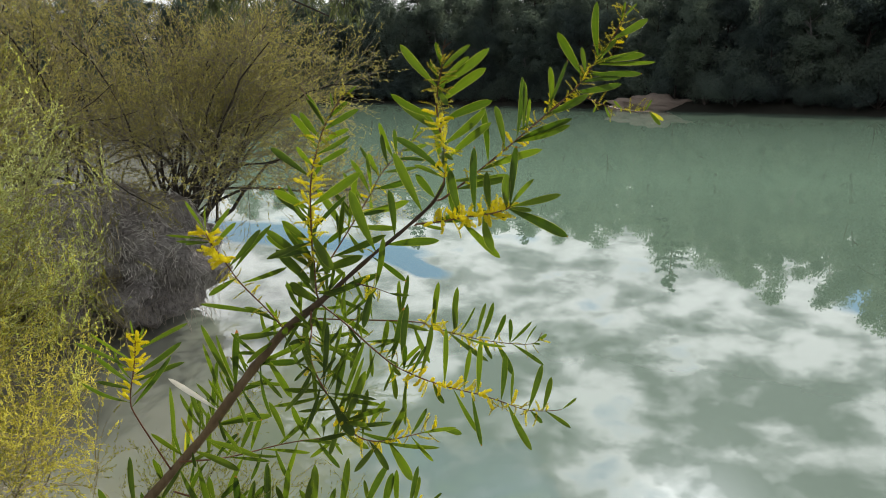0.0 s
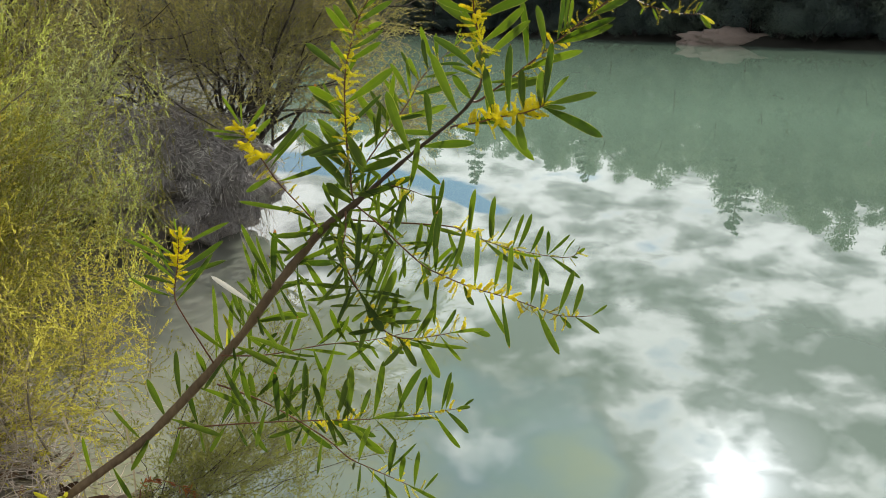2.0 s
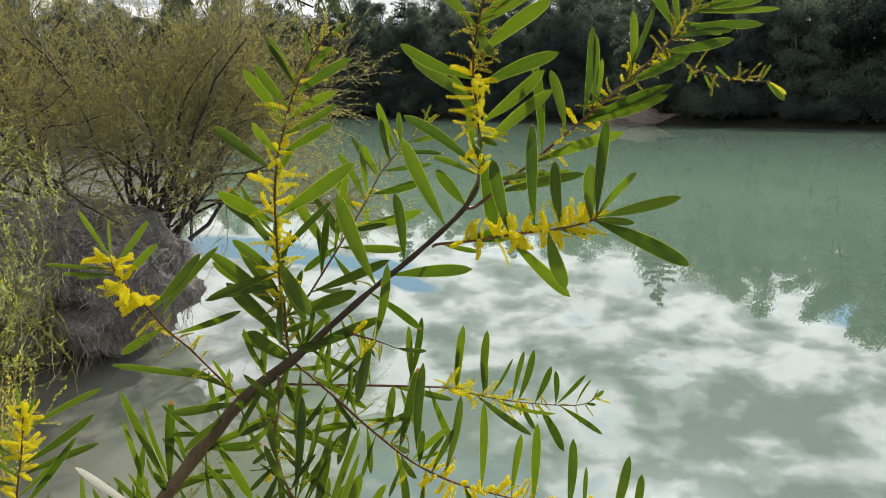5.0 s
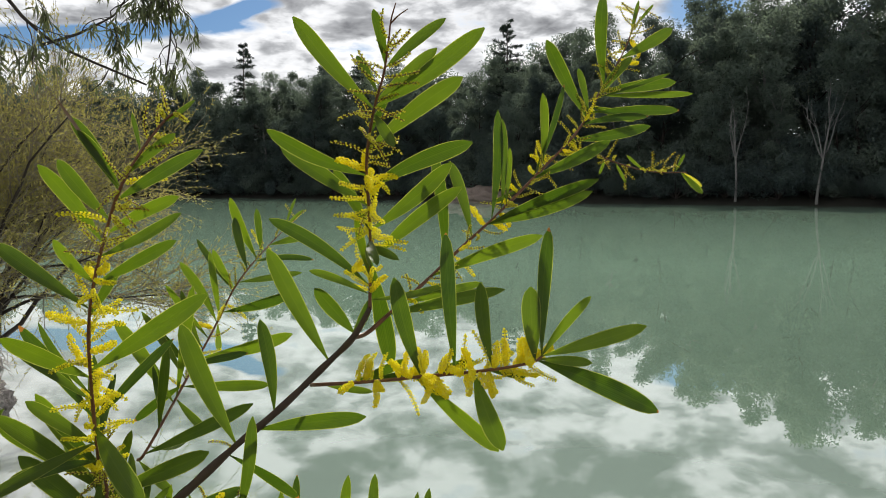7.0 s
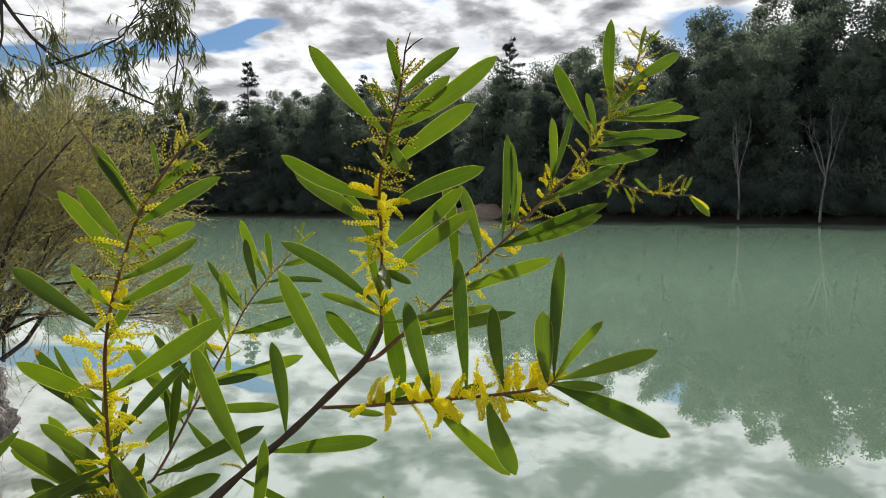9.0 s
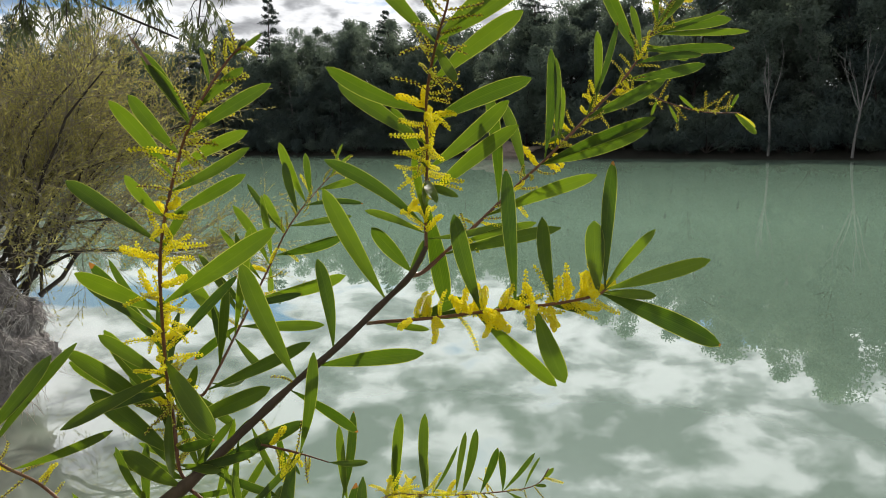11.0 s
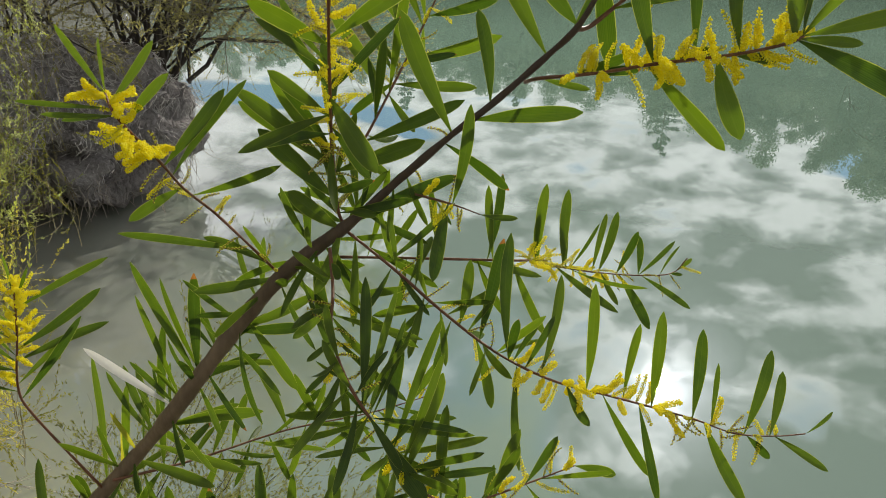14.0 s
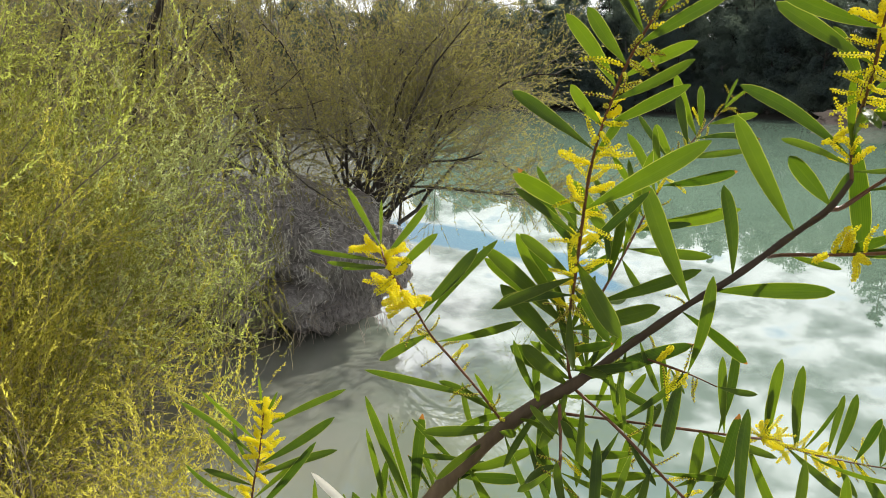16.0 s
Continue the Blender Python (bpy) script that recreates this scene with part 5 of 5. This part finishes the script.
# ---- the forest on the far shore ----
def clump_crown(rng, centres, radius, count, size, flat=0.7):
    """Leaf clumps: quads scattered in uneven puffs round the centres."""
    c = np.asarray(centres)
    pick = rng.integers(0, len(c), count)
    rad = np.asarray(radius)[pick][:, None]
    off = unit(rng.normal(size=(count, 3))) * rng.uniform(0, 1, (count, 1)) ** 0.45 * rad * np.array([1, 1, flat])
    base = c[pick] + off
    way = rng.normal(size=(count, 3)) + [0, 0, -0.3]
    return blades(rng, base, way, rng.uniform(size * 0.6, size * 1.3, count), rng.uniform(size * 0.3, size * 0.6, count), 0.3)


def gum_tree(seed, tall, bark):
    rng = np.random.default_rng(seed)
    ob = tagged(new("gum_tree"), "tall dark eucalyptus tree in the forest across the lake", "tree", "forest across the lake")
    trunk = bent_paths(rng, [(0, 0, -0.5)], [(0, 0, 1)], tall * 0.82, 9, -0.05, 0.05)
    b, d = along(trunk, 22, rng, 0.22)
    limb = bent_paths(rng, b, d * 0.7 + rng.normal(size=b.shape) * np.array([0.8, 0.8, 0.25]), rng.uniform(tall * 0.12, tall * 0.27, len(b)), 5, -0.08, 0.2)
    v, f = joined(rods(trunk, tall * 0.013, tall * 0.003, 7), rods(limb, tall * 0.004, tall * 0.001, 4))
    part("trunk", arrays_mesh("trunk", v, f, True), bark, ob)
    ends = np.concatenate([limb[:, -1], limb[:, -2], trunk[0, -2:]])
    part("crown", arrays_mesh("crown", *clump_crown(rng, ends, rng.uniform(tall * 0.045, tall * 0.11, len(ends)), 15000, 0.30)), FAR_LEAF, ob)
    return ob


def pine_tree(seed, tall):
    rng = np.random.default_rng(seed)
    ob = tagged(new("pine_tree"), "dark pointed pine standing above the forest across the lake", "tree", "pines across the lake")
    trunk = bent_paths(rng, [(0, 0, -0.5)], [(0, 0, 1)], tall, 9, 0, 0.01)
    part("trunk", arrays_mesh("trunk", *rods(trunk, tall * 0.012, 0.03, 7), True), DARK_BARK, ob)
    b, d = [], []
    for k in range(84):
        u = 0.25 + 0.73 * ((k // 6) / 13.0) ** 0.9
        a = k * 1.047 + (k // 6) * 0.5 + rng.uniform(-0.3, 0.3)
        b.append((0, 0, (u + rng.uniform(-0.03, 0.03)) * tall * 0.98))
        d.append((math.cos(a), math.sin(a), 0.22))
    reach = np.array([(1.04 - q[2] / tall) * tall * 0.42 + 0.1 for q in b]).clip(0, 1.9) * rng.uniform(0.35, 1.1, 84)
    limb = bent_paths(rng, np.array(b), d, reach, 5, 0.03, 0.08)
    tagged(part("branch_work", arrays_mesh("branch_work", *rods(limb, 0.05, 0.015)), DARK_BARK, ob), kind="stuff")
    c, run = along(limb, 60, rng, 0.10)
    v, f = blades(rng, c, run * 0.8 + rng.normal(size=c.shape) * 0.55, 0.42, 0.075)
    part("crown", arrays_mesh("crown", v, f), PINE_LEAF, ob)
    return ob


def shore_shrub(seed, tall):
    rng = np.random.default_rng(seed)
    ob = tagged(new("shore_shrub"), "dark rounded shrub at the water's edge across the lake", "shrub", "shrubs across the lake")
    way = rng.normal(size=(9, 3)) * np.array([0.5, 0.5, 0.1]) + [0, 0, 1]
    limb = bent_paths(rng, np.zeros((9, 3)), way, tall * 0.8, 5, 0.05, 0.15)
    tagged(part("branch_work", arrays_mesh("branch_work", *rods(limb, 0.06, 0.015, 4)), DARK_BARK, ob), kind="stuff")
    ends = np.concatenate([limb[:, -1], limb[:, 2], limb[:, 3]])
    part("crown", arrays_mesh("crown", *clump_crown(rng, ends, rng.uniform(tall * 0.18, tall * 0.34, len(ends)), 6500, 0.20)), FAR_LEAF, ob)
    return ob


def bare_tree(seed, tall):
    """A dead pale gum, forked low, with bare upright limbs."""
    rng = np.random.default_rng(seed)
    ob = tagged(new("bare_gum_tree"), "pale dead forked gum tree with bare limbs across the lake", "tree")
    trunk = bent_paths(rng, [(0, 0, -0.5)], [(0, 0, 1)], tall * 0.42, 6, 0, 0.03)
    top = trunk[0, -1]
    arms = bent_paths(rng, np.repeat(top[None], 5, 0), [(-0.5, 0, 1), (0.35, 0.1, 1), (0.1, 0, 1), (-0.2, 0.2, 1), (0.6, 0, 1)], rng.uniform(0.4, 0.6, 5) * tall, 7, -0.05, 0.09)
    b, d = along(arms, 4, rng, 0.35)
    fork = bent_paths(rng, b, d + rng.normal(size=b.shape) * 0.35, tall * 0.16, 5, -0.1, 0.1)
    v, f = joined(rods(trunk, tall * 0.013, tall * 0.009, 7), rods(arms, tall * 0.006, tall * 0.0015, 5), rods(fork, tall * 0.002, tall * 0.0008, 4))
    part("trunk", arrays_mesh("trunk", v, f, True), PALE_BARK, ob)
    return ob


def stand(ob, az, out, turn, size=1.0, first=False):
    """Plant a tree (or a copy of it) by azimuth in degrees and distance behind the far waterline."""
    a = radians(az)
    r = shore_far(a) + out
    x, y = r * math.sin(a), r * math.cos(a)
    m = pose(x, y, land(x, y) - 0.1, 0, 0, turn)
    if first:
        ob.matrix_basis = m @ Matrix.Scale(size, 4)
        return ob
    made = copy_thing(ob, m)
    made.scale = (size, size, size)
    return made


def skyline(az):
    """Elevation of the forest's top edge, in degrees, by azimuth in degrees."""
    return float(np.interp(az, (-60, -30, -11, -6, -1, 3, 9, 13, 18, 21, 24, 28, 31, 34, 38, 45, 60), (7.6, 7.6, 7.9, 8.3, 9.1, 9.5, 9.9, 10.4, 11.0, 11.4, 11.9, 13.2, 14.0, 14.6, 15.2, 15.4, 15.0)))


def forest():
    rng = random.Random(77)
    gums = [gum_tree(100 + i, 16.0, DARK_BARK if i % 3 else PALE_BARK) for i in range(6)]
    shrubs = [shore_shrub(200 + i, 4.0) for i in range(4)]
    used = set()

    def put(kinds, az, out, size):
        k = rng.randrange(len(kinds))
        first = (id(kinds), k) not in used
        used.add((id(kinds), k))
        stand(kinds[k], az, out, rng.uniform(0, 360), size, first)

    az = -58.0
    while az < 62:
        r = shore_far(radians(az))
        for out in (5.0, 11.0, 19.0, 30.0):
            top = math.tan(radians(skyline(az))) * (r + out) + 1.25
            rise = land((r + out) * math.sin(radians(az)), (r + out) * math.cos(radians(az)))
            share = {5.0: rng.uniform(0.45, 0.75), 11.0: rng.uniform(0.65, 0.95), 19.0: rng.uniform(0.84, 1.0), 30.0: rng.uniform(0.80, 1.07)}[out]
            tall = (top - rise) * share
            put(gums, az + rng.uniform(-1.0, 1.0), out + rng.uniform(-2, 2), tall / 16.0)
        az += 2.6 * 90 / r * rng.uniform(0.8, 1.2)
    az = -56.0
    while az < 60:
        if not 12.2 < az < 17.6:
            put(shrubs, az, rng.uniform(1.0, 3.2), rng.uniform(0.55, 1.25))
        put(shrubs, az + rng.uniform(-0.5, 0.5), rng.uniform(5.0, 8.0), rng.uniform(1.1, 1.7))
        put(shrubs, az + rng.uniform(-0.5, 0.5), rng.uniform(12.0, 17.0), rng.uniform(1.4, 2.3))
        az += 1.5 * 90 / shore_far(radians(az)) * rng.uniform(0.7, 1.3)
    pine = pine_tree(300, 18.0)
    other = pine_tree(301, 18.0)
    for i, (ob, az, elev) in enumerate(((pine, -2.8, 10.2), (other, 16.3, 12.2), (pine, 5.5, 9.6))):
        r = shore_far(radians(az)) + 16
        rise = land(r * math.sin(radians(az)), r * math.cos(radians(az)))
        stand(ob, az, 16, 40 * i, (math.tan(radians(elev)) * r + 1.25 - rise) / 17.5, i < 2)
    stand(bare_tree(400, 11.0), 37.6, 0.8, 10, 1.0, True)
    stand(bare_tree(401, 11.0), 32.5, 1.2, 80, 1.0, True)


forest()


def sand_bank():
    """Low pale bank of bare sandstone at the far waterline."""
    ob = tagged(new("sandstone_bank"), "low pale eroded sandstone bank at the far waterline", "rock bank")
    a = radians(14.8)
    r = shore_far(a) + 0.2
    ob.location = (r * math.sin(a), r * math.cos(a), 0)
    bm = bmesh.new()
    bmesh.ops.create_icosphere(bm, subdivisions=5, radius=1.0)
    for v in bm.verts:
        p = v.co.copy()
        k = 1 + 0.30 * noise.noise(p * 2.2) + 0.22 * noise.noise(p * 5.0) + 0.10 * noise.noise(p * 13.0)
        v.co = Vector((p.x * 5.4 * k, p.y * 2.0 * k, 0.3 + p.z * 1.5 * k * (1.0 if p.x < 0.2 else 0.75)))
    for f in bm.faces:
        f.smooth = True
    part("rock", bm, SAND, ob)


sand_bank()
